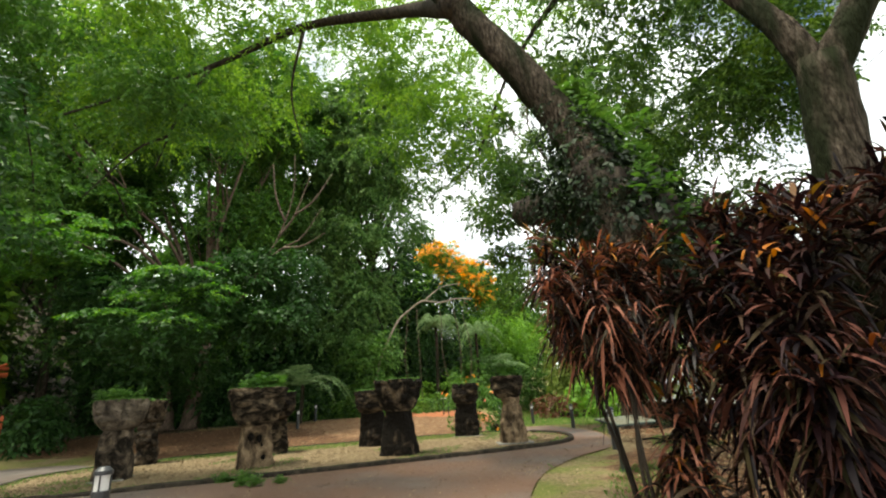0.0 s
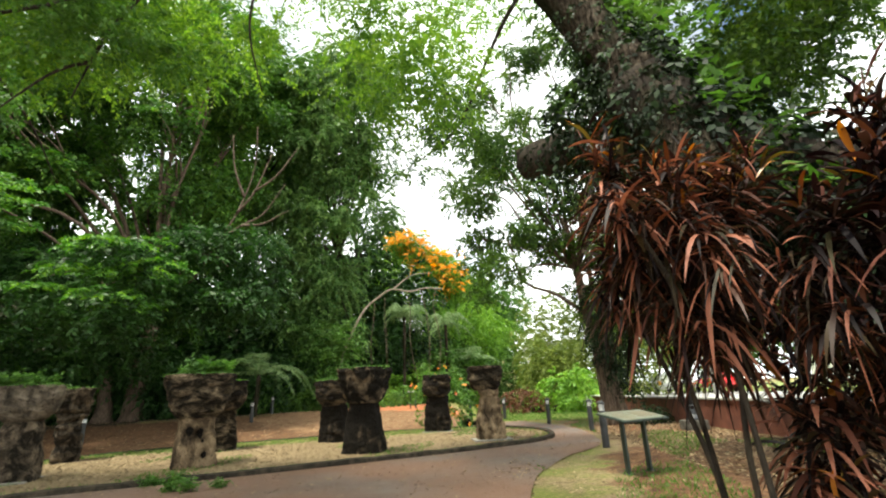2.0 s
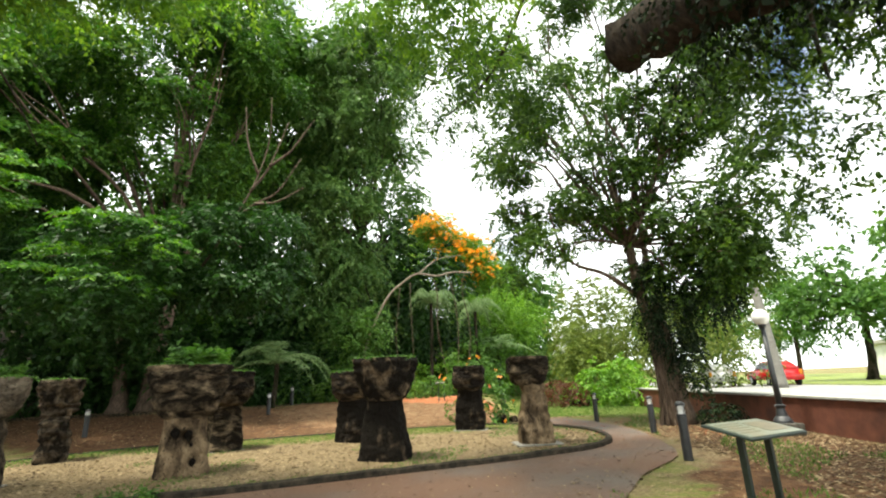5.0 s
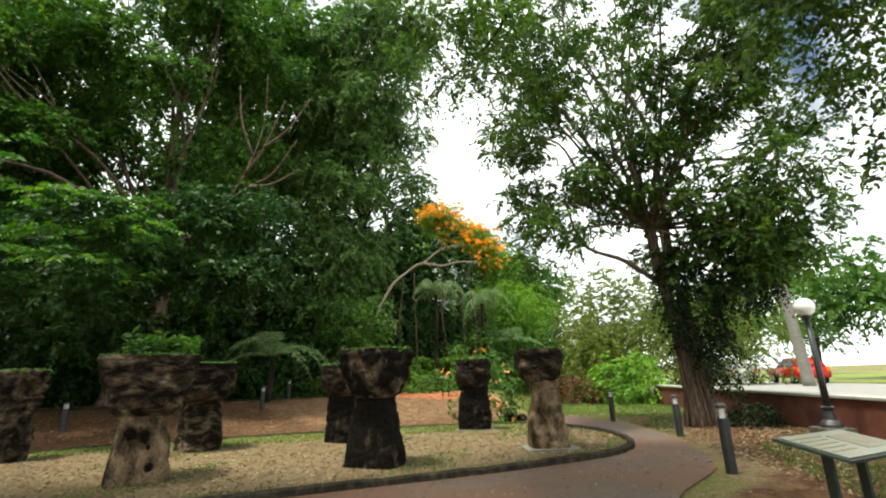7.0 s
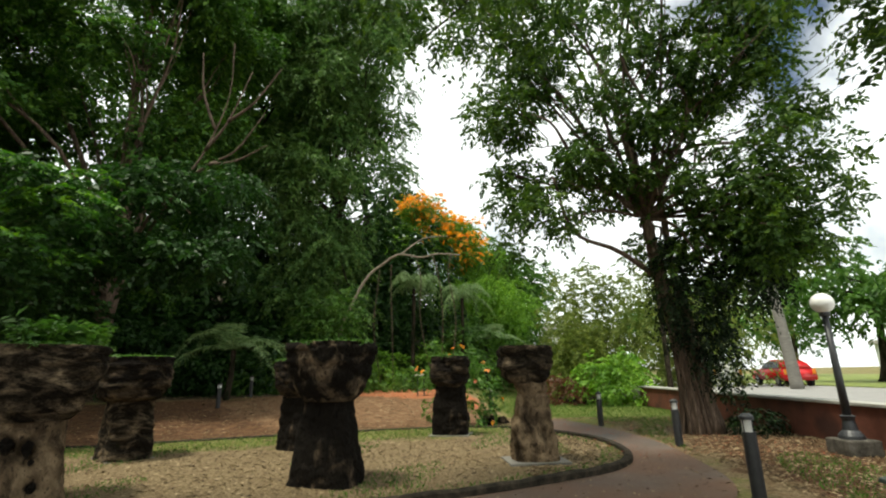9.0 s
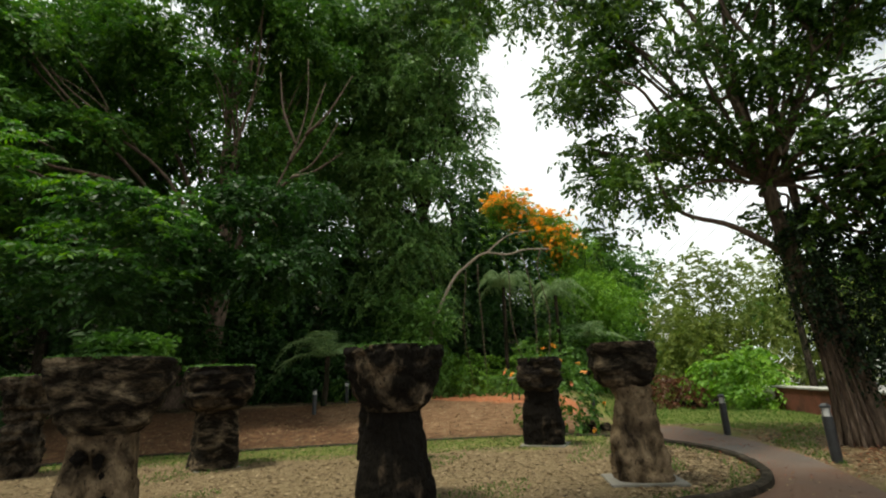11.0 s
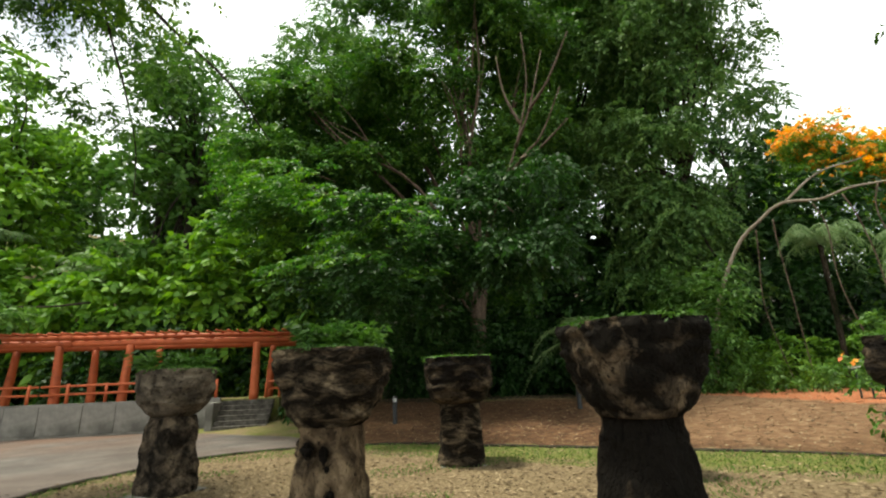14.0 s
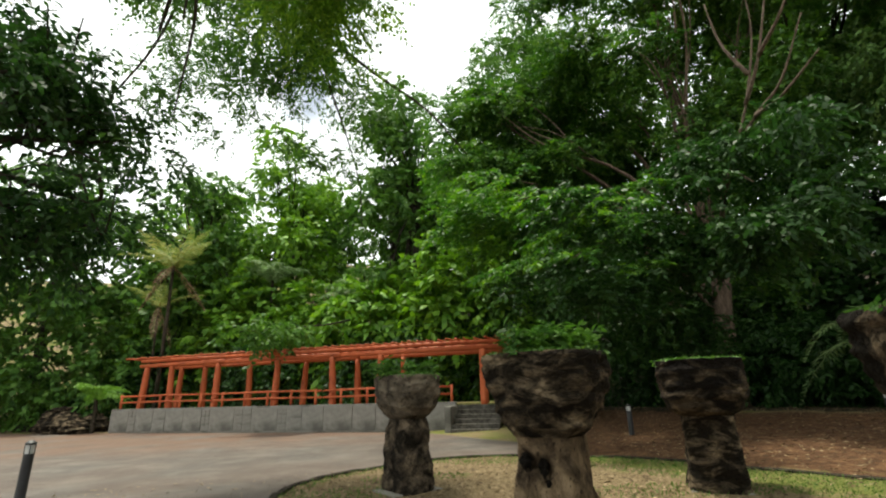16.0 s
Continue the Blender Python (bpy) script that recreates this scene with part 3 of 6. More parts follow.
DIRT = [(-15, 18), (-12.6, 16.2), (-11, 17.2), (-7, 18.9), (-3.5, 20.2), (0.5, 21.1), (1.5, 23), (1.2, 30), (-2.0, 34), (-7, 31.5), (-9.5, 27), (-15, 25), (-22, 23), (-22, 18.5)]
zones = {
    "dirt": np.maximum(inside(GX, GY, DIRT), inside(GX, GY, [(1.35, 1.0), (9, 1.0), (9, 20), (6, 21), (4.9, 17), (4.4, 13), (3, 11)]) - 0.45),
    "tan": inside(GX, GY, [(-9.8, 25.6), (-7.5, 22.2), (-5.0, 20.6), (0.2, 21.3), (1.3, 22.8), (1.1, 30), (-6.5, 30), (-9, 28)]),
    "red": inside(GX, GY, [(-8.5, 30), (-6, 28.6), (-2.5, 27.5), (0.9, 27.2), (0.9, 31), (-2.5, 35), (-7, 33)]),
    "shaded_soil": np.where((GX < -1) & (GY > 20), np.clip(np.maximum(GY - 28.5 - 0.3 * (GX + 6), np.minimum(GY - 21.5, -15.5 - GX)), -3, 3), -3),
    "litter": np.maximum(np.where(on_rim > 0, np.minimum(on_rim, (17.2 + 0.32 * (GX + 4) - GY)), -3), inside(GX, GY, [(1.3, 4), (9, 4), (9, 20), (6, 21), (4.6, 17), (4.2, 13)])),
    "lawn": np.maximum(np.where(on_rim > 0, np.minimum(on_rim, GY - 17.6 - 0.32 * (GX + 4)), -3), inside(GX, GY, [(3.5, 22), (8.5, 20), (8.5, 60), (-3, 60), (1.5, 28)])),
}
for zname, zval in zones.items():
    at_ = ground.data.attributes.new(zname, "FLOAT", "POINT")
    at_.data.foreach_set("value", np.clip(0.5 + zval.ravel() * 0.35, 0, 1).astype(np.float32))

# asphalt path round the front of the stones and the court before the wall
rim_out = [tuple(p) for p in RIM_LINE]


def flat_ob(name, outline, z, material, label, category, parent=None):
    bm = bmesh.new()
    f = bm.faces.new([bm.verts.new((p[0], p[1], z)) for p in outline])
    if f.normal.z < 0:
        f.normal_flip()
    bmesh.ops.triangulate(bm, faces=[f])
    ob = part(name, bm, material, parent)
    return tagged(ob, label, category, kind="structure")


# the rim from the back left corner round the front to the far right, in order
k0 = min(range(len(rim_out)), key=lambda i: math.hypot(rim_out[i][0] + 12.3, rim_out[i][1] - 15.0))
ring = rim_out[k0:] + rim_out[:k0]
k1 = min(range(len(ring)), key=lambda i: math.hypot(ring[i][0] - 2.2, ring[i][1] - 19.8))
edge = [tuple(p) for p in smooth_path([(*p, 0) for p in PATH_EDGE], 5)]
outline = [(-14.5, 16.4), *[(p[0], p[1]) for p in ring[:k1 + 1]], (2.4, 23.4), *[(p[0], p[1]) for p in edge[::-1]], (-40, -14), (-36.0, -5.4), (-33.2, -1.0), (-21.4, 16.2), (-18, 16.8)]
flat_ob("path", outline, -0.045, ASPHALT, "worn grey asphalt path stained with red dirt, cracked", "path")

# low dark kerb round the stone platform
kv, kf = [], []
ring3 = np.array([(p[0], p[1]) for p in rim_out])
tang = np.roll(ring3, -1, 0) - np.roll(ring3, 1, 0)
tang /= np.linalg.norm(tang, axis=1)[:, None]
outn = np.stack([tang[:, 1], -tang[:, 0]], 1)
n_k = len(ring3)
krng = np.random.default_rng(4)
for i in range(n_k):
    hgt = 0.015 + 0.05 * min(1, max(0, (ring3[i][0] + 9.5) / 4)) + 0.008 * krng.normal()
    if ring3[i][1] > 12.4 + 0.35 * (ring3[i][0] + 12) and ring3[i][0] < 2.4:
        hgt = 0.022 + 0.006 * krng.normal()
    for o, z in ((0.08, -0.12), (0.075, hgt - 0.025), (0.045, hgt), (-0.045, hgt), (-0.075, hgt - 0.02), (-0.08, -0.12)):
        kv.append((ring3[i][0] + outn[i][0] * o, ring3[i][1] + outn[i][1] * o, z))
for i in range(n_k):
    for j in range(5):
        a, b = i * 6, ((i + 1) % n_k) * 6
        kf.append((a + j, a + j + 1, b + j + 1, b + j))
tagged(mesh_ob("kerb", kv, kf, KERB), "low dark moss-stained concrete kerb edging the stone platform", "kerb", kind="structure")


# ---------------------------------------------------------------- latte stones
def stone_mesh(profile, power=3.2, segs=76, rough=0.05, seed=0, freq=2.2, gouges=(), strata=0.5, lean=(0, 0)):
    """A hewn stone: rings (z, half width, half depth) of a rounded-rectangle plan, displaced by rough noise."""
    zs = [p[0] for p in profile]
    zz = np.linspace(zs[0], zs[-1], 44)
    hx = np.interp(zz, zs, [p[1] for p in profile])
    hy = np.interp(zz, zs, [p[2] for p in profile])
    off = Vector((seed * 7.3, seed * 3.1, seed * 1.7))
    verts, faces = [], []

    def shift(co, nrm):
        q = Vector(co) * freq + off
        n = noise.fractal(q, 0.8, 2.1, 7)
        n2 = noise.noise(Vector((co[0] * 1.6, co[1] * 1.6, co[2] * 6.5)) + off)
        n3 = abs(noise.noise(Vector(co) * freq * 2.7 - off))
        n4 = noise.noise(Vector((co[0] * 1.1, co[1] * 1.1, co[2] * 5.0)) - off * 1.3)
        return rough * (n * 1.2 + n2 * strata - n3 * 0.9 - strata * 0.8 * max(0.0, 0.22 - abs(n4)) / 0.22)

    for i, z in enumerate(zz):
        for j in range(segs):
            a = 2 * math.pi * j / segs
            c, s = math.cos(a), math.sin(a)
            r = (abs(c) ** power + abs(s) ** power) ** (-1 / power)
            x, y = c * r * hx[i], s * r * hy[i]
            d = shift((x, y, z), None)
            for gx, gz_, gr, gd in gouges:
                if y < 0:
                    d -= gd * math.exp(-((x - gx) ** 2 + (z - gz_) ** 2) / (gr * gr)) ** 1.0
            rr = math.hypot(x, y) + 1e-6
            t = (z - zs[0]) / (zs[-1] - zs[0])
            verts.append((x + d * x / rr + lean[0] * t, y + d * y / rr + lean[1] * t, z))
    for i in range(len(zz) - 1):
        for j in range(segs):
            k = (j + 1) % segs
            faces.append((i * segs + j, i * segs + k, (i + 1) * segs + k, (i + 1) * segs + j))
    for end, row in ((0, 0), (1, len(zz) - 1)):
        base = row * segs
        cx = sum(verts[base + j][0] for j in range(segs)) / segs
        cy = sum(verts[base + j][1] for j in range(segs)) / segs
        prev = [base + j for j in range(segs)]
        for f in (0.75, 0.45, 0.0):
            if f:
                cur = []
                for j in range(segs):
                    vx, vy, vz = verts[base + j]
                    x, y = cx + (vx - cx) * f, cy + (vy - cy) * f
                    verts.append((x, y, vz + (0.5 * shift((x, y, vz), None) if end else 0)))
                    cur.append(len(verts) - 1)
            else:
                verts.append((cx, cy, verts[base][2]))
                cur = [len(verts) - 1] * segs
            for j in range(segs):
                k = (j + 1) % segs
                q = (prev[j], prev[k], cur[k], cur[j]) if f else (prev[j], prev[k], cur[j])
                faces.append(q if end else q[::-1])
            prev = cur
    return verts, faces


def fern_tuft(parent, at, size, rng, material=LEAF_FERN, fronds=14, name="fern_frond", k=9):
    """Arching pinnate fronds from one root."""
    a = rng.uniform(0, 6.283, fronds)
    d = unit(np.stack([np.cos(a), np.sin(a), rng.uniform(1.3, 3.6, fronds)], 1))
    p = np.tile(np.array(at, float), (fronds, 1)) + rng.normal(size=(fronds, 3)) * np.array([0.05, 0.05, 0.0])
    return sprays(p, d, size, k, size * 0.3, size * 0.1, rng, 0.4, 1.0)


LATTE = "latte stones in two rows"


def latte(x, y, rz, girth, pillar, cap, seed, label, pillar_mat=STONE, cap_mat=STONE, rough=0.05, gouges=(), lean=(0, 0), cap_lean=(0, 0), ppower=4.5, cpower=2.7, tuft=0.0, moss=True, cap_rough=None, strata=0.7):
    pillar = [(z, a * girth, c * girth) for z, a, c in pillar]
    cap = [(z, a * girth, c * girth) for z, a, c in cap]
    e = thing("latte_stone", (x, y, 0.0), label, "stone pillar", LATTE, rz)
    v, f = stone_mesh(pillar, ppower, 180 if gouges else 76, rough=rough * 0.8, seed=seed, gouges=gouges, lean=lean)
    mesh_ob("pillar", v, f, pillar_mat, e, smooth=True)
    v, f = stone_mesh(cap, cpower, rough=(cap_rough or rough) * 0.85, seed=seed + 40, freq=2.6, strata=strata)
    c = mesh_ob("capstone", v, f, cap_mat, e, "rough bowl-shaped capstone with a flat top", smooth=True)
    c.matrix_basis = pose(lean[0] + cap_lean[0], lean[1] + cap_lean[1], 0)
    top, hx, hy = cap[-1]
    rng = np.random.default_rng(seed)
    if moss:
        n = int(900 * hx * hy)
        a, r = rng.uniform(0, 6.283, n), np.sqrt(rng.random(n))
        p = np.stack([np.cos(a) * r * hx * 0.98, np.sin(a) * r * hy * 0.98, np.full(n, top - 0.01)], 1)
        d = unit(np.stack([np.cos(a) * 0.5, np.sin(a) * 0.5, np.ones(n)], 1) + 0.5 * rng.normal(size=(n, 3)))
        q = sprays(p, d, 0.1, 4, 0.06, 0.035, rng, 0.6)
        mo = quads_ob("moss_carpet", q, LEAF_MID)
        mo.matrix_basis = e.matrix_basis @ pose(lean[0] + cap_lean[0], lean[1] + cap_lean[1], 0)
        tagged(mo, "low green moss and creepers covering the capstone top", "moss", kind="stuff")
    if tuft:
        q = []
        for _ in range(int(13 * hx)):
            a, r = rng.uniform(0, 6.283), rng.uniform(0.2, 0.95)
            q.append(fern_tuft(None, (math.cos(a) * r * hx, math.sin(a) * r * hy, top), tuft * rng.uniform(0.5, 1.3), rng, fronds=8, k=12))
        fo = quads_ob("fern_clump", np.concatenate(q), LEAF_MID)
        fo.matrix_basis = e.matrix_basis @ pose(lean[0] + cap_lean[0], lean[1] + cap_lean[1], 0)
        tagged(fo, "dark green ferns growing on top of a capstone", "fern")
    return e


# near row: A, B, C, E; far row: A2, F, D, G
latte(-8.85, 11.05, -70, 1.0, [(-0.05, 0.4, 0.42), (0.3, 0.37, 0.41), (0.7, 0.34, 0.37), (1.0, 0.33, 0.36), (1.2, 0.27, 0.3)],
      [(1.17, 0.26, 0.28), (1.25, 0.38, 0.4), (1.4, 0.5, 0.53), (1.65, 0.585, 0.62), (1.9, 0.6, 0.64), (1.95, 0.58, 0.62)], 1,
      "dark knobbly coral latte stone with a round bowl capstone", STONE_KNOB, STONE_BOWL, 0.035, cap_rough=0.025, tuft=0.42, cpower=2.2)
latte(-5.66, 12.2, 36, 0.93, [(-0.05, 0.54, 0.46), (0.4, 0.48, 0.42), (0.8, 0.43, 0.38), (1.1, 0.41, 0.36)],
      [(1.07, 0.46, 0.44), (1.2, 0.6, 0.56), (1.5, 0.75, 0.69), (1.8, 0.84, 0.76), (2.0, 0.86, 0.78), (2.07, 0.83, 0.75)], 2,
      "tan latte stone with dark eroded holes in its pillar", STONE_PALE, STONE, 0.03, cap_rough=0.04, strata=1.3, gouges=((-0.24, 0.78, 0.09, 0.28), (0.02, 0.72, 0.1, 0.28), (0.06, 0.56, 0.05, 0.12), (0.16, 0.26, 0.06, 0.12)), tuft=0.5)
latte(-1.85, 13.35, -20, 0.84, [(-0.05, 0.66, 0.45), (0.4, 0.6, 0.42), (0.8, 0.52, 0.37), (1.24, 0.44, 0.33)],
      [(1.2, 0.45, 0.38), (1.3, 0.58, 0.5), (1.5, 0.7, 0.62), (1.8, 0.81, 0.73), (2.04, 0.84, 0.75), (2.1, 0.81, 0.72)], 3,
      "blackened latte stone with a craggy mossy capstone", STONE_BLACK, STONE_SCARRED, 0.035, cap_rough=0.055)
latte(1.55, 15.0, 8, 0.8, [(-0.05, 0.52, 0.4), (0.3, 0.52, 0.4), (0.75, 0.44, 0.34), (1.2, 0.35, 0.29), (1.42, 0.39, 0.3)],
      [(1.38, 0.36, 0.3), (1.46, 0.5, 0.42), (1.68, 0.62, 0.5), (2.02, 0.66, 0.53), (2.07, 0.63, 0.5)], 4,
      "slender grey-brown latte stone with a small square capstone", STONE_PALE, STONE, 0.055, moss=False, cpower=4, cap_lean=(-0.08, 0))
latte(-10.65, 14.7, -50, 0.84, [(-0.05, 0.55, 0.4), (0.25, 0.56, 0.4), (0.5, 0.45, 0.36), (0.72, 0.56, 0.4), (1.0, 0.48, 0.36), (1.1, 0.38, 0.3)],
      [(1.06, 0.36, 0.32), (1.15, 0.46, 0.4), (1.5, 0.58, 0.5), (1.95, 0.68, 0.58), (2.0, 0.66, 0.56)], 5,
      "grey twisted coral latte stone with a wedge capstone", STONE_KNOB, STONE_KNOB, 0.1, cpower=3.4)
latte(-6.85, 15.85, -40, 1.12, [(-0.05, 0.56, 0.4), (0.4, 0.52, 0.38), (0.8, 0.48, 0.36), (1.15, 0.44, 0.34)],
      [(1.12, 0.4, 0.34), (1.22, 0.62, 0.5), (1.45, 0.71, 0.6), (1.8, 0.75, 0.62), (2.05, 0.74, 0.62)], 6,
      "dark latte stone with a broad layered capstone", STONE, STONE_BLACK_CAP, 0.045)
latte(-3.45, 16.75, -25, 0.86, [(-0.05, 0.58, 0.4), (0.5, 0.52, 0.38), (1.15, 0.44, 0.34)],
      [(1.12, 0.4, 0.34), (1.25, 0.6, 0.5), (1.5, 0.74, 0.6), (1.8, 0.78, 0.64), (1.95, 0.76, 0.62)], 7,
      "dark latte stone with a bowl-shaped capstone", STONE_BLACK, STONE_BLACK_CAP, 0.055)
latte(-0.1, 18.9, -10, 0.86, [(-0.05, 0.56, 0.38), (0.5, 0.55, 0.38), (0.9, 0.5, 0.36), (1.25, 0.46, 0.34)],
      [(1.22, 0.42, 0.34), (1.35, 0.56, 0.46), (1.6, 0.62, 0.5), (1.95, 0.63, 0.5), (2.03, 0.6, 0.48)], 8,
      "black latte stone with a pale streak and square capstone", STONE_BLACK, STONE_BLACK_CAP, 0.05, cpower=3.6)
holed = bpy.data.objects["latte_stone.001"]
# black lumps on the face stand for the shade inside the holes
for gx_, gz0, gs in ((-0.19, 0.78, 0.075), (0.05, 0.72, 0.085), (0.1, 0.57, 0.035), (0.16, 0.26, 0.05)):
    v, f = stone_mesh([(-gs * 1.3, gs * 0.3, 0.02), (-gs * 0.5, gs * 0.9, 0.05), (gs * 0.4, gs, 0.05), (gs * 1.4, gs * 0.35, 0.02)], 2.2, 20, gs * 0.5, int(gs * 1000), 9)
    ho = mesh_ob("hole_shade_lump", v, f, STONE_BLACK, holed, "black lump standing for the shade in an eroded hole")
    ho.matrix_basis = pose(gx_, -0.39 + 0.05 * gz0, gz0, 0, 0, 0)
for px_, py_, sx_, rz_ in ((1.55, 15.0, 0.58, 8), (-0.1, 18.9, 0.56, -10), (-8.85, 11.05, 0.52, -70), (-6.85, 15.85, 0.6, -40)):
    pad = part("footing_pad", box(sx_ * 1.9, sx_ * 1.45, 0.07, bevel=0.02), CONCRETE)
    pad.matrix_basis = pose(px_, py_, 0.0, 0, 0, rz_)
    tagged(pad, "grey concrete footing pad under a latte stone", "footing")


# ---------------------------------------------------------------- bollards, lamp post, signs
def bollard(x, y, h, label, head=True, z=None):
    z0 = float(gz(x, y)) if z is None else z
    e = thing("bollard_light", (x, y, z0), label, "bollard", "bollard lights along the path")
    v, f = tube_arrays([(0, 0, -0.05), (0, 0, 0.02), (0, 0, h * 0.78)], [0.085, 0.085, 0.085], 20)
    mesh_ob("post", v, f, BLACK_METAL, e, smooth=False)
    v, f = tube_arrays([(0, 0, h * 0.781), (0, 0, h * 0.93)], [0.07, 0.07], 20)
    mesh_ob("lens", v, f, LENS, e, "pale frosted lens")
    for i in range(4):
        a = i * math.pi / 2 + 0.4
        v, f = tube_arrays([(0.078 * math.cos(a), 0.078 * math.sin(a), h * 0.775), (0.078 * math.cos(a), 0.078 * math.sin(a), h * 0.935)], [0.008, 0.008], 6)
        mesh_ob("guard_bar", v, f, BLACK_METAL, e)
    v, f = tube_arrays([(0, 0, h * 0.925), (0, 0, h * 0.965), (0, 0, h)], [0.09, 0.088, 0.045], 20)
    mesh_ob("cap", v, f, BLACK_METAL, e)
    return e


for bx, by, bh in ((4.07, 12.47, 1.06), (5.05, 17.13, 1.0), (4.4, 21.05, 1.0), (1.38, 26.9, 1.0), (-9.3, 24.4, 0.95), (-9.6, 27.9, 0.95), (-3.25, 3.8, 1.05), (-11.3, 4.35, 1.05), (3.1, 26.0, 1.0), (-13.9, 19.6, 0.95)):
    bollard(bx, by, bh, "black bollard light with a pale lens ring standing by the path")

lamp = thing("street_lamp", (7.78, 15.73, float(gz(7.78, 15.73))), "black lamp post with a white globe on a dark stone plinth", "street lamp")
part("plinth", box(0.62, 0.62, 0.3, (0, 0, 0.13), bevel=0.03), STEP_STONE, lamp, "dark weathered square plinth")
v, f = tube_arrays([(0, 0, 0.28), (0, 0, 0.34), (0, 0, 0.4), (0, 0, 0.44), (0, 0, 0.62), (0, 0, 0.7), (0, 0, 0.72)], [0.22, 0.21, 0.17, 0.13, 0.1, 0.13, 0.08], 20)
mesh_ob("base", v, f, BLACK_METAL, lamp)
v, f = tube_arrays([(0, 0, 0.7), (0, 0, 1.4), (0, 0, 2.66)], [0.075, 0.068, 0.055], 20)
mesh_ob("pole", v, f, BLACK_METAL, lamp, smooth=True)
v, f = tube_arrays([(0, 0, 2.64), (0, 0, 2.68), (0, 0, 2.73)], [0.07, 0.1, 0.09], 20)
mesh_ob("collar", v, f, BLACK_METAL, lamp)
bm = bmesh.new()
bmesh.ops.create_uvsphere(bm, u_segments=28, v_segments=16, radius=0.21, matrix=Matrix.Translation((0, 0, 2.92)))
part("globe", bm, WHITE_GLASS, lamp, "white milky glass globe", smooth=True)


def sign_stand(x, y, rz, w, d, h, label, tilt=11):
    e = thing("information_sign", (x, y, float(gz(x, y))), label, "sign", "", rz)
    part("panel", box(w, d, 0.03, (0, 0, h), (tilt, 0, 0), 0.008), GREEN_METAL, e)
    part("panel_face", box(w * 0.94, d * 0.9, 0.006, (0, -0.01, h + 0.022), (tilt, 0, 0), 0), SIGNFACE, e, "faded grey-green printed face")
    rng = np.random.default_rng(int(w * 100))
    c, s = math.cos(radians(tilt)), math.sin(radians(tilt))
    for i in range(5):
        yy = d * (0.3 - 0.13 * i)
        ww = w * rng.uniform(0.3, 0.42)
        part("text_line", box(ww, d * 0.03, 0.003, (-w * 0.43 + ww / 2, yy * c - 0.012, h + 0.027 + yy * s), (tilt, 0, 0), 0), SIGN_PICTURE, e)
    part("picture", box(w * 0.38, d * 0.55, 0.003, (w * 0.22, -0.012, h + 0.027), (tilt, 0, 0), 0), SIGN_PICTURE, e, "faded brown printed picture")
    for sx in (-1, 1):
        part("leg", box(0.055, 0.075, h + 0.1, (sx * w * 0.24, 0.02, (h - 0.1) / 2), (0, 0, 0), 0.006), GREEN_METAL, e)
        part("foot_plate", box(0.12, 0.14, 0.012, (sx * w * 0.24, 0.02, 0.01), (0, 0, 0), 0.003), GREEN_METAL, e)
    return e


sign_stand(3.56, 9.0, 30, 1.1, 0.62, 0.9, "slanted grey-green information panel on two dark metal legs")
sign_stand(-1.75, 28.2, 5, 0.6, 0.4, 0.9, "small slanted information panel beside the red path")

# ---------------------------------------------------------------- terrace wall and pergola
WALL_P, WALL_Q = Vector((-21.6, 16.1, 0)), Vector((-33.4, -1.2, 0))
WALL_DIR = (WALL_Q - WALL_P).normalized()
WALL_RZ = math.degrees(math.atan2(WALL_DIR.y, WALL_DIR.x))
WALL_L = 21.0
terrace = thing("wall_terrace", (WALL_P.x, WALL_P.y, 0), "grey concrete retaining wall scored with irregular block joints", "wall", rz=WALL_RZ, kind="structure")
part("wall_core", box(WALL_L, 0.28, 1.5, (WALL_L / 2, -0.18, 0.5), bevel=0.02), CONCRETE, terrace)
part("terrace_fill", box(WALL_L + 2.6, 8.0, 1.3, (WALL_L / 2 - 1.1, -4.35, 0.5), bevel=0), GROUND, terrace, "earth terrace behind the wall")
# pergola, built along the wall in its own axes
perg = thing("pergola", (WALL_P.x, WALL_P.y, 0), "orange painted log pergola with a slatted roof on the terrace", "pergola", rz=WALL_RZ)
SP = [-1.3, 3.95, 6.75, 10.05, 14.0, 17.35, 19.2]
DECK = 1.15
for i, s in enumerate(SP):
    for row, dy in ((0, -0.45), (1, -2.7)):
        jit = 0.14 * math.sin(i * 2.3 + row)
        v, f = tube_arrays(smooth_path([(s + jit - row * 0.3, dy, DECK - 0.1), (s + jit * 0.5 - row * 0.3, dy, 2.4), (s - row * 0.3, dy, 3.6)], 4), np.linspace(0.2, 0.145, 9), 12, 0.04, i * 2 + row)
        mesh_ob("post", v, f, PERGOLA, perg, smooth=True)
for row, dy in ((0, -0.45), (1, -2.7)):
    for z, r in ((3.66, 0.12), (3.93, 0.1)):
        for a, b in zip(range(0, 6, 2), range(2, 7, 2)):
            x0, x1 = SP[a] - (1.4 if a == 0 else 0.5), SP[b] + 0.5
            v, f = tube_arrays([(x0, dy, z), ((x0 + x1) / 2, dy + 0.03 * (a - 2), z + 0.03), (x1, dy, z)], [r, r * 1.06, r * 0.92], 10, 0.03, a + row)
            mesh_ob("beam", v, f, PERGOLA, perg, smooth=True)
rv, rf = tube_arrays([(0, -3.3, 0), (0, -1.6, 0.02), (0, 0.25, 0)], [0.055, 0.058, 0.05], 8, 0.05, 3)
rafter_me = None
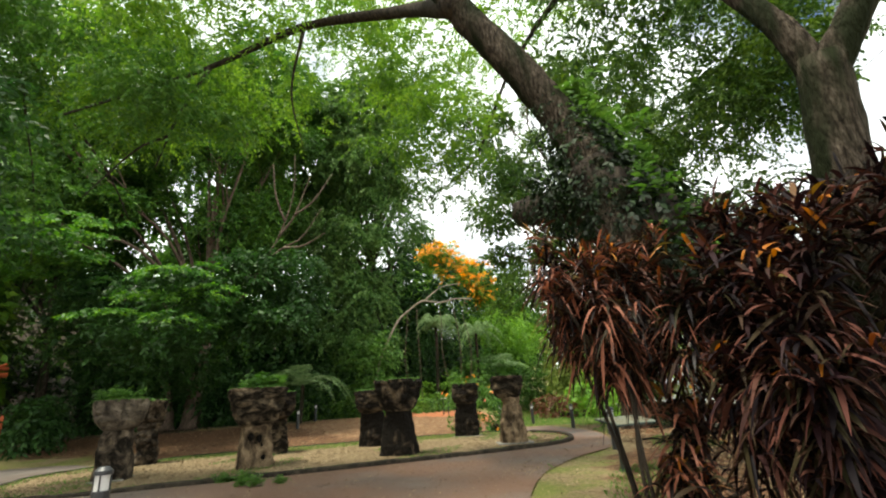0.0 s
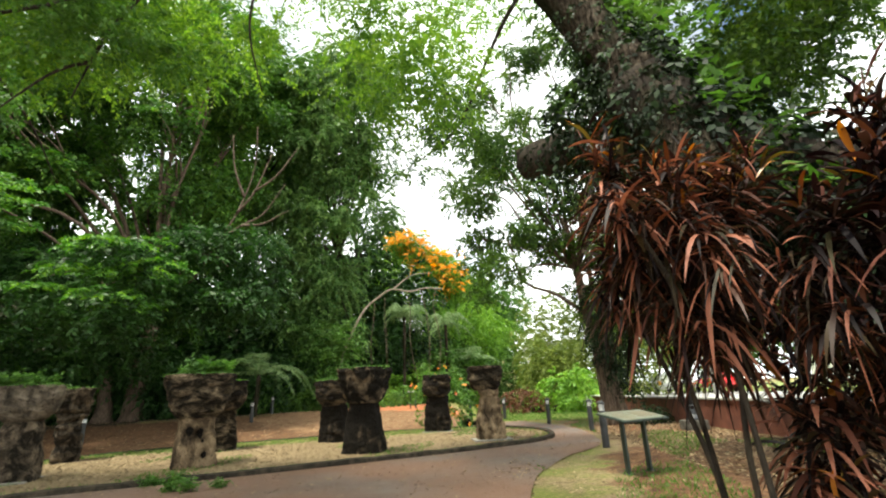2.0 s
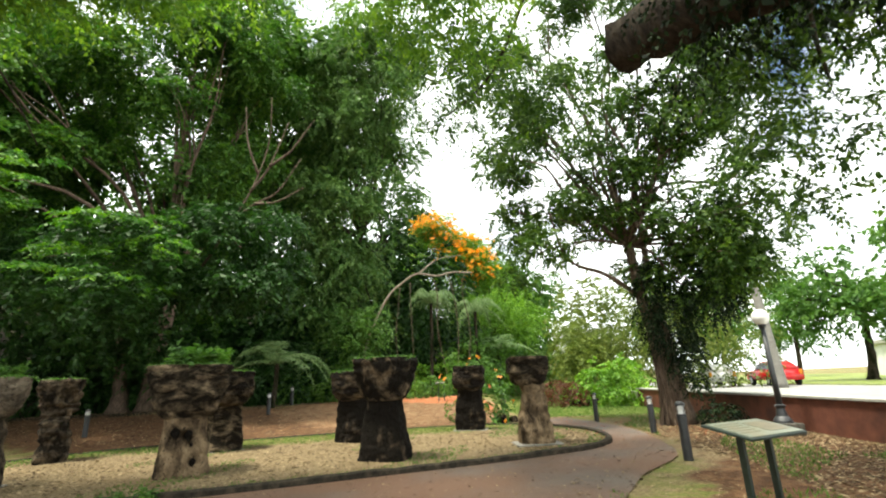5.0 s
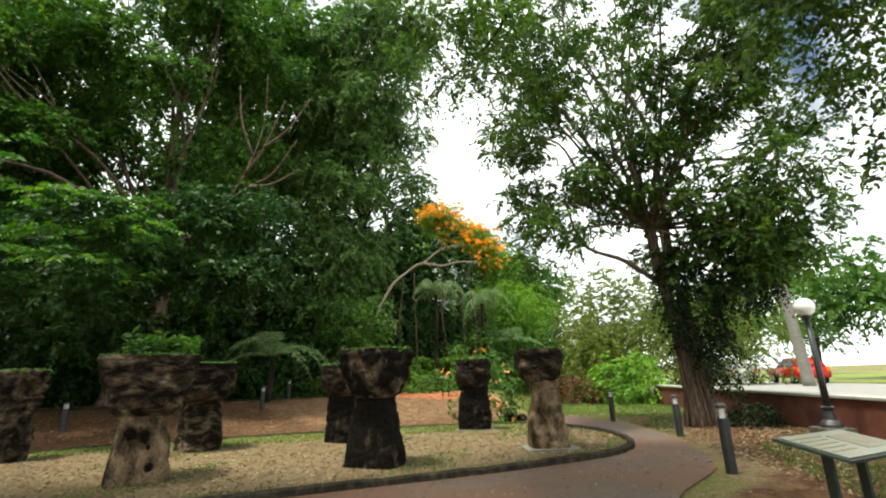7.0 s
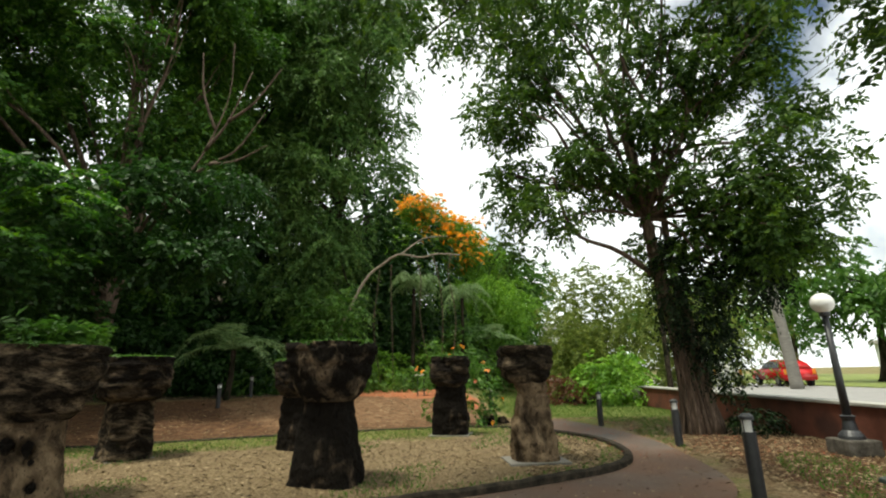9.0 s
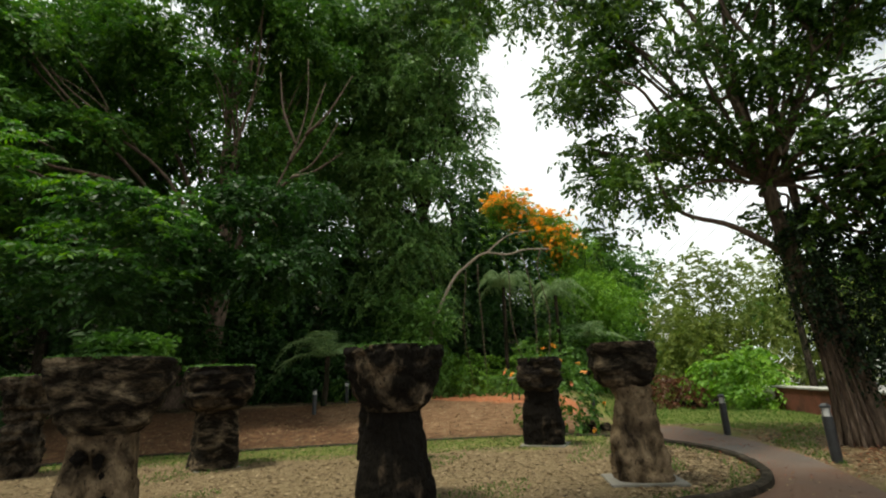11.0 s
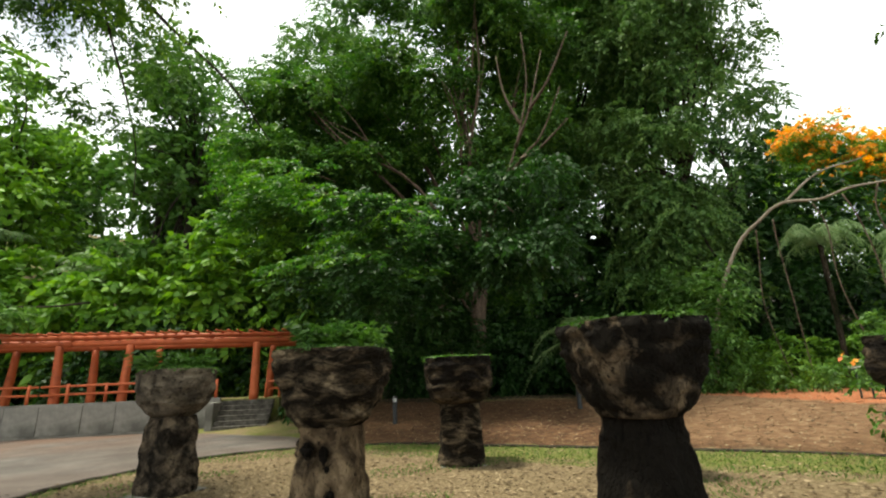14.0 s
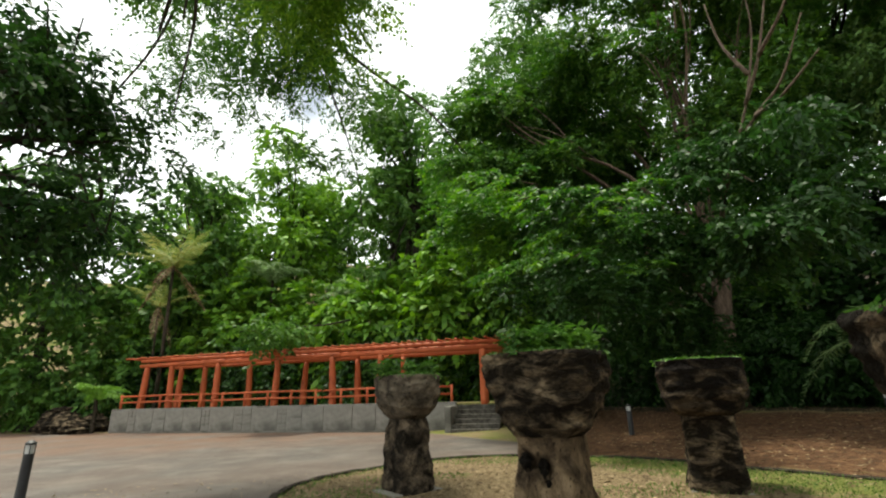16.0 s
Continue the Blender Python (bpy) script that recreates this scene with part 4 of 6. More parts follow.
for i in range(50):
    x = -2.5 + i * 0.465 + 0.06 * math.sin(i * 5.1)
    if rafter_me is None:
        ob = mesh_ob("rafter", rv, rf, PERGOLA, perg, smooth=True)
        rafter_me = ob.data
    else:
        ob = new("rafter", rafter_me)
        ob.parent = perg
    ob.matrix_basis = pose(x, 0.09 * math.sin(i * 3.3), 4.07 + 0.015 * math.sin(i * 7.7), 0, 0, 4 * math.sin(i * 1.9))

fence = thing("terrace_railing", (WALL_P.x, WALL_P.y, 0), "orange painted log railing along the terrace edge", "railing", rz=WALL_RZ)
for z in (1.6, 1.93):
    for x0, x1 in ((0.15, 7.0), (7.1, 13.9), (14.0, 20.6)):
        v, f = tube_arrays([(x0, -0.18, z), ((x0 + x1) / 2, -0.16, z + 0.03), (x1, -0.18, z)], [0.048, 0.052, 0.048], 8, 0.04, int(x0))
        mesh_ob("rail", v, f, PERGOLA, fence, smooth=True)
for i in range(15):
    x = 0.2 + i * 1.45
    v, f = tube_arrays([(x, -0.18, 1.2), (x, -0.18, 2.02)], [0.07, 0.06], 8, 0.03, i)
    mesh_ob("baluster", v, f, PERGOLA, fence, smooth=True)
gate = thing("step_railing", (WALL_P.x, WALL_P.y, 0), "short orange log railing beside the terrace steps", "railing", rz=WALL_RZ)
for z in (1.55, 1.85):
    v, f = tube_arrays([(-2.9, -0.9, z), (-1.75, -0.9, z)], [0.045, 0.045], 8, 0.03, 1)
    mesh_ob("rail", v, f, PERGOLA, gate, smooth=True)
for x in (-2.9, -2.3, -1.75):
    v, f = tube_arrays([(x, -0.9, 1.05), (x, -0.9, 1.95)], [0.062, 0.055], 8, 0.03, 1)
    mesh_ob("baluster", v, f, PERGOLA, gate, smooth=True)
steps = thing("terrace_steps", (WALL_P.x, WALL_P.y, 0), "worn dark grey stone steps up to the terrace", "steps", rz=WALL_RZ, kind="structure")
for i in range(6):
    part("step", box(2.1, 0.4, 0.2, (-1.15, 1.0 - i * 0.27, 0.05 + i * 0.19), (0, 0, 0.8 * math.sin(i * 2)), 0.03), STEP_STONE, steps)
part("cheek", box(0.3, 1.3, 1.15, (0.05, 0.42, 0.5), bevel=0.05), CONCRETE, steps)
part("plaque", box(0.34, 0.03, 0.32, (2.25, -0.03, 0.5), bevel=0.01), WHITE_WALL, terrace, "small white plaque fixed to the wall")
# raised blocks of the wall face, in an irregular pattern of large and small panels
rngw = np.random.default_rng(33)
block_meshes = {}
x = 0.25
while x < WALL_L - 0.3:
    w = float(rngw.choice([0.55, 0.9, 1.25, 1.6]))
    w = min(w, WALL_L - 0.1 - x)
    rows = [(0.02, 1.16)] if w > 1.2 else ([(0.02, 0.6), (0.62, 0.54)] if w > 0.8 else [(0.02, 0.3), (0.34, 0.42), (0.78, 0.38)])
    for z0, hh in rows:
        cells = [(0, w)] if (len(rows) < 3 or rngw.random() < 0.5) else [(0, w * 0.5), (w * 0.5, w * 0.5)]
        for cx, cw in cells:
            key = (round(cw, 3), hh)
            if key not in block_meshes:
                ob = part("stone_block", box(cw - 0.03, 0.05, hh - 0.03, bevel=0.012), CONCRETE, terrace)
                block_meshes[key] = ob.data
            else:
                ob = new("stone_block", block_meshes[key])
                ob.parent = terrace
            ob.matrix_basis = pose(x + cx + cw / 2, -0.035 + 0.008 * rngw.normal(), z0 + hh / 2)
    x += w

# ---------------------------------------------------------------- road, low wall and vehicles beyond
rw = thing("wall_road", (8.75, 0, 0), "low red-brown plastered wall along the road", "wall", kind="structure")
part("wall_body", box(0.3, 52, 0.9, (0, 3.5, 0.3), bevel=0.02), WALLRED, rw)
part("wall_body", box(0.3, 30, 0.8, (0.4, 54, 0.25), bevel=0.02), WALLRED, rw)
part("coping", box(0.42, 52, 0.07, (0, 3.5, 0.785), bevel=0.015), CONCRETE_LIGHT, rw, "pale weathered coping")
sw = part("pavement", box(2.4, 140, 0.5, (10.25, 30, 0.35), bevel=0.03), CONCRETE_LIGHT)
tagged(sw, "pale concrete pavement beside the road", "pavement", kind="structure")
rd = part("road", box(9.0, 160, 0.5, (16.0, 30, 0.22), bevel=0), ROAD)
tagged(rd, "pale sunlit asphalt road beyond the low wall", "road", kind="structure")
vg = part("verge", box(26, 160, 0.6, (33.6, 30, 0.22), bevel=0.03), mat("verge_grass", [(0.07, 0.1, 0.02), (0.15, 0.19, 0.04), (0.24, 0.26, 0.08)], scale=3, bump=0.6))
tagged(vg, "green lawn on the far side of the road", "lawn", kind="structure")


def car(x, y, z, rz, paint, label, scale=1.0):
    e = thing("car", (x, y, z), label, "car", "", rz)
    prof = [(-2.05, 0.35), (-2.08, 0.62), (-1.95, 0.8), (-1.3, 0.92), (-0.95, 0.95), (1.55, 0.98), (1.95, 0.92), (2.05, 0.6), (2.02, 0.33)]
    roof = [(-1.0, 0.94), (-0.4, 1.38), (0.2, 1.5), (1.1, 1.47), (1.6, 1.3), (1.85, 0.95)]

    def slab(name, outline, w, w2, m, inset=0.0):
        bm = bmesh.new()
        rows = []
        for s in (-1, 1):
            rows.append([bm.verts.new((px, s * (w if pz < 0.96 else w2), pz)) for px, pz in outline])
        n = len(outline)
        bm.faces.new(rows[0])
        bm.faces.new(rows[1][::-1])
        for i in range(n):
            k = (i + 1) % n
            bm.faces.new((rows[0][k], rows[0][i], rows[1][i], rows[1][k]))
        bmesh.ops.recalc_face_normals(bm, faces=bm.faces)
        bmesh.ops.bevel(bm, geom=list(bm.edges), offset=0.05, segments=2, affect="EDGES")
        return part(name, bm, m, e, smooth=True)

    slab("body", prof, 0.86, 0.86, paint)
    slab("cabin", roof, 0.8, 0.62, paint)
    for s in (-1, 1):
        bm = bmesh.new()
        f = bm.faces.new([bm.verts.new((px, s * (0.82 - 0.36 * (pz - 0.95)), pz)) for px, pz in ((-0.7, 1.0), (-0.3, 1.34), (0.25, 1.42), (1.0, 1.4), (1.4, 1.27), (1.5, 1.0))])
        bmesh.ops.solidify(bm, geom=[f], thickness=0.02)
        part("side_window", bm, GLASS_DARK, e)
    part("windscreen", box(0.03, 1.25, 0.5, (-0.72, 0, 1.19), (0, 53, 0), 0.01), GLASS_DARK, e)
    for wx in (-1.3, 1.3):
        for s in (-1, 1):
            v, f = tube_arrays([(wx, s * 0.68, 0.32), (wx, s * 0.7, 0.32), (wx, s * 0.86, 0.32), (wx, s * 0.89, 0.32)], [0.28, 0.32, 0.32, 0.27], 22)
            w = mesh_ob("wheel", v, f, RUBBER, e)
            v, f = tube_arrays([(wx, s * 0.86, 0.32), (wx, s * 0.9, 0.32)], [0.2, 0.17], 18)
            mesh_ob("rim", v, f, STEEL, w)
    for s in (-1, 1):
        part("headlight", box(0.06, 0.3, 0.14, (-2.05, s * 0.62, 0.68), bevel=0.02), LENS, e)
        part("tail_light", box(0.06, 0.16, 0.3, (2.02, s * 0.72, 0.8), bevel=0.02), FLOWER, e)
    return e


car(19.3, 35.8, 0.47, 262, CAR_RED, "small red hatchback driving along the road")
car(16.5, 38.0, 0.47, 262, CAR_WHITE, "white car on the road beyond the wall")


# ---------------------------------------------------------------- trees
def gpt(x, y):
    return (x, y, float(gz(x, y)) - 0.15)


def tree(name, trunk, r0, r1, blobs, leafm, bark, label, seed=0, per_m2=2.4, twig=0.8, k=7, leaf=0.2, width=0.09, droop=0.5, limb_r=None, inner=0.5, category="tree", under=0.65, group="", jitter=0.55, clump=(9, 0.4)):
    e = thing(name, (0, 0, 0), label, category, group)
    tube("trunk", trunk, r0, r1, bark, e, 14, 6, 0.05, seed, flare=r0 * 0.5)
    grow(e, trunk[-1], blobs[::5] if len(blobs) > 40 else blobs, limb_r or r1 * 0.6, bark, seed)
    crown("crown", clumped(blobs, *clump, seed), leafm, e, per_m2, twig, k, leaf, width, droop, seed, inner, under=under, jitter=jitter)
    return e


def heap(cx, cy, cz, rx, ry, rz, n, size, seed, squash=0.6, near=0.45):
    """n crown heaps filling an ellipsoid's outer part."""
    rng = np.random.default_rng(seed)
    out = []
    for i in range(n):
        d = unit(rng.normal(size=3))
        r = rng.uniform(near, 0.88)
        s = size * rng.uniform(0.7, 1.25)
        out.append((cx + d[0] * r * rx, cy + d[1] * r * ry, cz + d[2] * r * rz, s, s, s * squash))
    return out


# great dark tree behind the stones
b1 = heap(-18.5, 27.5, 18, 10.5, 7.0, 16.5, 62, 2.5, 11) + heap(-22.5, 19.5, 14.5, 3.6, 3.4, 5.0, 14, 1.9, 18)
b1 = [q for q in b1 if not ((q[0] > -13.5 and q[1] < 26.5 and 9.5 < q[2] < 15.5) or (q[2] < 12.0 and q[1] < 28.0 and q[0] > -26))]
t1 = tree("rain_tree", [gpt(-17.4, 27.8), (-17.3, 27.8, 3.0), (-17.0, 28, 6.5)], 0.5, 0.4, b1, LEAF_RAIN, BARK_RED,
          "huge dark green spreading tree with reddish-brown trunks", seed=11, per_m2=4.1, twig=0.62, k=8, leaf=0.27, width=0.15, limb_r=0.18, inner=0.3, under=0.4)
tube("trunk", [gpt(-18.7, 27.3), (-18.9, 27.5, 2.4), (-20.0, 27.5, 7)], 0.42, 0.3, BARK_RED, t1, 12, 6, 0.05, 3, flare=0.25)
for q in ([(-17.2, 27.4, 5.0), (-15.5, 23.5, 6.9), (-13.0, 19, 6.4), (-12.2, 16.5, 5.2)], [(-17, 27.5, 5.6), (-16.5, 22, 7.6), (-15, 18, 6.5)],
          [(-17.0, 28, 6.2), (-12.28, 23.54, 7.75), (-11.26, 23.46, 9.49), (-10.31, 23.38, 11.07), (-9.68, 23.54, 13.60), (-9.60, 23.38, 16.13)],
          [(-11.33, 23.46, 9.41), (-9.91, 23.06, 10.12), (-8.81, 22.91, 10.60), (-7.70, 22.83, 12.18)], [(-10.39, 23.38, 10.91), (-9.36, 23.06, 12.02), (-8.49, 23.06, 14.39)],
          [(-9.91, 23.06, 10.12), (-8.65, 22.59, 9.96), (-7.38, 22.59, 10.60)], [(-10.07, 23.38, 11.86), (-10.54, 23.06, 13.44), (-10.70, 22.91, 15.34)], [(-9.36, 23.06, 12.02), (-8.17, 22.75, 12.65), (-7.07, 22.75, 14.23)]):
    tube("limb", q, 0.085, 0.02, BARK_LIMB, t1, 8, 5, 0.09, 5)
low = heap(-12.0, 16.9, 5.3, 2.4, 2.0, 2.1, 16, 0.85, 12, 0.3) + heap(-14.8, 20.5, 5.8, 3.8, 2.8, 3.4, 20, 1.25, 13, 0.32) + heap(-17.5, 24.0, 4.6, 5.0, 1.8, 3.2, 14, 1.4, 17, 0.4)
# lower boughs take a darker leaf than the crown, shade put into colour
crown("lower_bough", clumped(low, 5, 0.5, 14), LEAF_DARK, t1, 4.6, 0.5, 9, 0.22, 0.11, 0.35, 14, 0.2, 0.3, 0.2, "feathery lower bough, dark green as if shaded, with bright tips")
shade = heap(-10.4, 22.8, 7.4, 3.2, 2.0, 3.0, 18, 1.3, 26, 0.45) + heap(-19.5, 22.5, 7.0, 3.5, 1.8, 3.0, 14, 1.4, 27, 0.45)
# same darkened leaf on the boughs that hang before the hollow
crown("lower_bough", clumped(shade, 6, 0.45, 28), LEAF_DARK, t1, 4.2, 0.6, 8, 0.26, 0.13, 0.5, 28, 0.3, label="hanging lower bough, dark green as if shaded")
for q in ([(-16.9, 28, 6.4), (-14.5, 26.0, 8.6), (-12.0, 24.0, 9.0), (-10.2, 22.6, 7.8)], [(-19.5, 27.5, 6.6), (-19.8, 25.0, 8.4), (-19.5, 22.6, 7.8)]):
    tube("limb", q, 0.12, 0.03, BARK_RED, t1, 8, 5, 0.07, 29)
TC = (-17.5, 28.0)
side = heap(-18.0, 16.8, 9.6, 3.8, 2.2, 3.2, 17, 1.2, 23, 0.3, 0.2)
# layers on the upper boughs, coloured brighter than the crown as lit
tiers("layered_bough", [q[:3] + (1.25,) for q in side], LEAF_TIER_LIT, t1, TC, 36, 0.75, 13, 0.22, 0.09, 24, "pinnate fronds in flat layers, bright green as if sunlit")
tube("limb", [(-17.2, 27.4, 6.0), (-18.2, 23, 8.8), (-18.4, 19, 9.8), (-18.2, 15.8, 9.4)], 0.14, 0.02, BARK_RED, t1, 8, 5, 0.09, 25)
tiers("layered_bough", [(x, y - 0.2, z + 0.5, 1.0) for x, y, z, a, b, c in low[:16] + low[16:24] if z > 4.4], LEAF_TIER_LIT, t1, TC, 30, 0.62, 12, 0.2, 0.085, 16, "pinnate fronds in flat layers, bright green as if sunlit")
front = [q for q in b1 if q[1] + 0.35 * q[0] < 20.5 and q[2] < 32]
tiers("layered_bough", [(x, y - 0.5, z + 0.5 * c, a * 0.95) for x, y, z, a, b, c in front], LEAF_TIER_LIT, t1, TC, 40, 0.85, 13, 0.26, 0.1, 19, "pinnate fronds in flat layers, bright green as if sunlit")
# lighter tree on the left flank of it and tall grey-green trees whose edge borders the sky
bf = heap(-27.5, 24.0, 16.0, 5.0, 4.0, 15.5, 46, 2.1, 15)
tree("green_tree", [gpt(-25, 25), (-25, 25, 4), (-24.8, 24.5, 7)], 0.3, 0.2, bf, LEAF_MID, BARK, "green leafy tree behind the pergola", seed=15, per_m2=3.3, twig=0.6, k=8, leaf=0.27, width=0.15, limb_r=0.1, inner=0.3)
# lit-coloured layers over the front of this crown too
tiers("layered_bough", [(x, y - 0.4, z + 0.5 * c, a * 0.95) for x, y, z, a, b, c in bf if y < 24.6 and z < 22], LEAF_TIER_LIT, bpy.data.objects["green_tree"], (-27.5, 27.0), 40, 0.9, 15, 0.22, 0.08, 20, "pinnate fronds in flat layers, bright green as if sunlit")
b2 = heap(-9.2, 36, 15, 5.8, 5, 15, 44, 2.1, 21, 0.9) + heap(-7.6, 36, 25, 5.6, 4.5, 9.5, 30, 2.1, 22, 0.9)
tree("tall_tree", [gpt(-8.5, 36), (-8.3, 36, 6), (-8.0, 36, 12)], 0.45, 0.3, b2, LEAF_GREY, BARK, "tall grey-green tree with drooping foliage", seed=21, per_m2=3.0, twig=0.75, k=9, leaf=0.3, width=0.14, droop=0.75, limb_r=0.1, inner=0.3)
b3 = heap(-17, 41, 20, 9, 5, 16, 34, 2.9, 31) + heap(-13.5, 34, 26, 4, 3.5, 7, 14, 2.4, 32)
tree("tall_tree", [gpt(-19, 40), (-19, 40, 8), (-18.5, 40, 14)], 0.5, 0.35, b3, LEAF_MID, BARK, "tall leafy green tree on the wooded slope", seed=31, per_m2=1.5, twig=0.8, k=8, leaf=0.42, width=0.24, limb_r=0.16, inner=0.3)

# tree by the road with a vine-hung leaning trunk
RT = (6.45, 19.2)
R_HEAPS = [(2.0, 19.1, 9.4), (3.6, 18.8, 7.15), (2.6, 19.0, 5.6), (4.7, 18.5, 9.5), (6.4, 18.8, 11.0), (8.0, 18.0, 9.8), (8.7, 17.5, 7.2), (7.8, 18.1, 6.3), (8.6, 17.6, 4.9), (8.9, 18.4, 4.6), (7.7, 18.5, 4.2),
           (4.9, 19.4, 6.9), (6.5, 18.8, 8.0), (6.4, 20.0, 5.1), (4.1, 18.7, 12.5), (5.9, 18.1, 13.2), (7.9, 17.6, 12.2), (8.7, 17.5, 10.6), (3.2, 20.0, 11), (5.2, 20.5, 9), (2.1, 19.5, 7.4), (2.6, 19.5, 11.5), (1.4, 20.0, 13.2), (2.6, 20.0, 14.8), (4.0, 19.0, 16.0), (0.7, 20.3, 15.6), (5.6, 18.8, 16.2), (7.4, 18.2, 15.4), (9.2, 18.0, 13.4), (9.9, 18.3, 8.4), (10.1, 18.6, 6.0), (7.5, 18.5, 4.9), (8.5, 18.2, 6.2), (7.2, 18.6, 9.4), (8.2, 18.0, 11.4), (6.2, 18.4, 6.6)]
rngr = np.random.default_rng(40)
b4 = [(x, y, z, s, s, s * 0.62) for (x, y, z), s in zip(R_HEAPS, rngr.uniform(1.0, 1.55, len(R_HEAPS)))]
t4 = tree("roadside_tree", [gpt(*RT), (6.3, 19.25, 2.3), (6.02, 19.3, 4.2), (5.9, 19.4, 6.0)], 0.25, 0.16, b4, LEAF_ROAD, BARK_RED,
          "leafy green tree with a vine-covered trunk", seed=41, per_m2=14.5, twig=0.34, k=8, leaf=0.15, width=0.085, droop=0.45, limb_r=0.07, inner=0.15, clump=(10, 0.4))
tube("trunk", [gpt(6.8, 19.1), (6.65, 19.2, 2.5), (6.4, 19.3, 4.6), (6.4, 19.3, 8)], 0.18, 0.08, BARK_RED, t4, 10, 6, 0.06, 4, flare=0.15)
tube("limb", [(6.25, 19.3, 3.9), (4.9, 19.1, 4.9), (3.6, 18.9, 5.5), (3.1, 18.8, 7.2)], 0.1, 0.03, BARK_RED, t4, 8, 6, 0.05, 6)
# vine leaves in the near-black colour that holds the crown's shade
crown("vine_leaves", [(6.75, 19.0, 3.0, 0.6, 0.6, 1.6), (7.1, 18.8, 2.0, 0.35, 0.4, 1.2), (7.6, 18.5, 0.25, 0.6, 0.4, 0.3), (7.9, 18.4, 3.9, 0.9, 0.8, 0.8), (6.1, 18.9, 3.8, 0.35, 0.4, 1.5)], EPIPHYTE_SHADED, t4, 60, 0.35, 7, 0.1, 0.06, 0.8, 42, 0.4)
for i in range(12):
    a = i * 0.55
    tube("aerial_root", [gpt(RT[0] + 0.45 * math.cos(a), RT[1] + 0.4 * math.sin(a)), (RT[0] + 0.28 * math.cos(a) - 0.05, RT[1] + 0.28 * math.sin(a), 1.0), (RT[0] + 0.16 * math.cos(a) - 0.25, RT[1] + 0.2 * math.sin(a), 2.8)], 0.05, 0.02, BARK_RED, t4, 6, 5, 0.05, i)

# flame tree in bloom, far behind the stones
b5 = heap(-2.9, 47, 15.6, 2.2, 2.0, 1.3, 11, 1.1, 51, 0.35) + heap(-0.9, 47, 13.8, 2.3, 2.0, 1.8, 13, 1.1, 54, 0.35) + heap(0.5, 47, 11.4, 1.7, 2.0, 2.4, 11, 1.0, 55, 0.35) + heap(0.6, 46, 8.8, 2.2, 1.6, 1.6, 6, 0.9, 59, 0.35)
t5 = tree("flame_tree", [gpt(-1.0, 47.5), (-1.0, 47.5, 6), (-0.6, 47.3, 11.6)], 0.2, 0.12, b5, LEAF_BRIGHT, BARK_PALE, "flame tree with orange flowers and pale bare limbs", seed=51, per_m2=5.0, twig=1.0, k=9, leaf=0.26, width=0.09, limb_r=0.08)
b5b = heap(2.6, 44, 6.0, 3.2, 2.5, 3.4, 20, 1.4, 56, 0.6) + heap(-1.4, 44.5, 7.0, 2.4, 2.0, 3.4, 12, 1.2, 57, 0.6) + heap(-4.4, 46.5, 10.0, 2.6, 2.0, 5.2, 20, 1.4, 62, 0.6) + heap(3.2, 48.0, 9.0, 2.2, 2.0, 3.6, 12, 1.3, 63, 0.6)
tree("green_tree", [gpt(1.6, 44.5), (1.6, 44.5, 3), (1.8, 44.4, 5)], 0.18, 0.12, b5b, LEAF_BRIGHT, BARK, "light green feathery tree under the flame tree", seed=58, per_m2=3.2, twig=1.0, k=8, leaf=0.26, width=0.1, limb_r=0.06)
crown("blossom", [(x, y - 0.9, z + 0.3, a, b, c * 1.15) for x, y, z, a, b, c in b5 if z > 9.6], FLOWER, t5, 2.4, 0.45, 6, 0.26, 0.2, 0.2, 52, 0.85, label="orange and red flame blossom", under=0.35)
leaner = thing("leaning_tree", (0, 0, 0), "pale bare leaning tree with hanging lianas", "tree")
tube("trunk", [(-7.4, 32.7, 0.5), (-6.7, 32.5, 4.0), (-6.06, 32.5, 5.65), (-5.23, 32.5, 7.1), (-4.42, 32.5, 7.8), (-3.4, 32.5, 8.4), (-2.1, 32.5, 8.2), (-1.1, 32.6, 8.4), (0.2, 32.6, 8.3)], 0.11, 0.04, BARK_PALE, leaner, 9, 6, 0.05, 53)
tube("limb", [(-3.3, 32.5, 8.4), (-2.0, 32.8, 9.4), (-0.5, 33, 9.6)], 0.06, 0.02, BARK_PALE, leaner, 7, 6, 0.05, 54)
for i_, (x0, x1, z0, z1) in enumerate(((-3.9, -3.7, 7.9, 0.9), (-2.4, -1.5, 8.2, 1.0), (-0.3, -0.7, 8.4, 0.4), (-4.6, -4.3, 7.6, 0.5), (-1.4, -1.0, 8.3, 1.5))):
    tube("liana", [(x0, 32.9, z0), (x0 + 0.3 * math.sin(i_ * 2.0), 32.8, z0 - 1.2), ((x0 + x1) / 2 + 0.4 * math.sin(i_ * 3.7), 32.7, (z0 + z1) / 2), (x1, 32.7, z1)], 0.03, 0.02, BARK_LIMB, leaner, 6, 6, 0.06, i_)
b6 = heap(2.6, 54, 9.0, 6.5, 5, 7.0, 30, 2.1, 61)
tree("green_tree", [gpt(3, 54), (3, 54, 4), (3, 54, 6)], 0.3, 0.2, b6, LEAF_MID, BARK, "rounded green tree at the end of the lawn", seed=61, per_m2=2.6, twig=0.9, k=7, leaf=0.4, width=0.2)

# wooded hill behind everything
HB = "trees on the wooded hill"
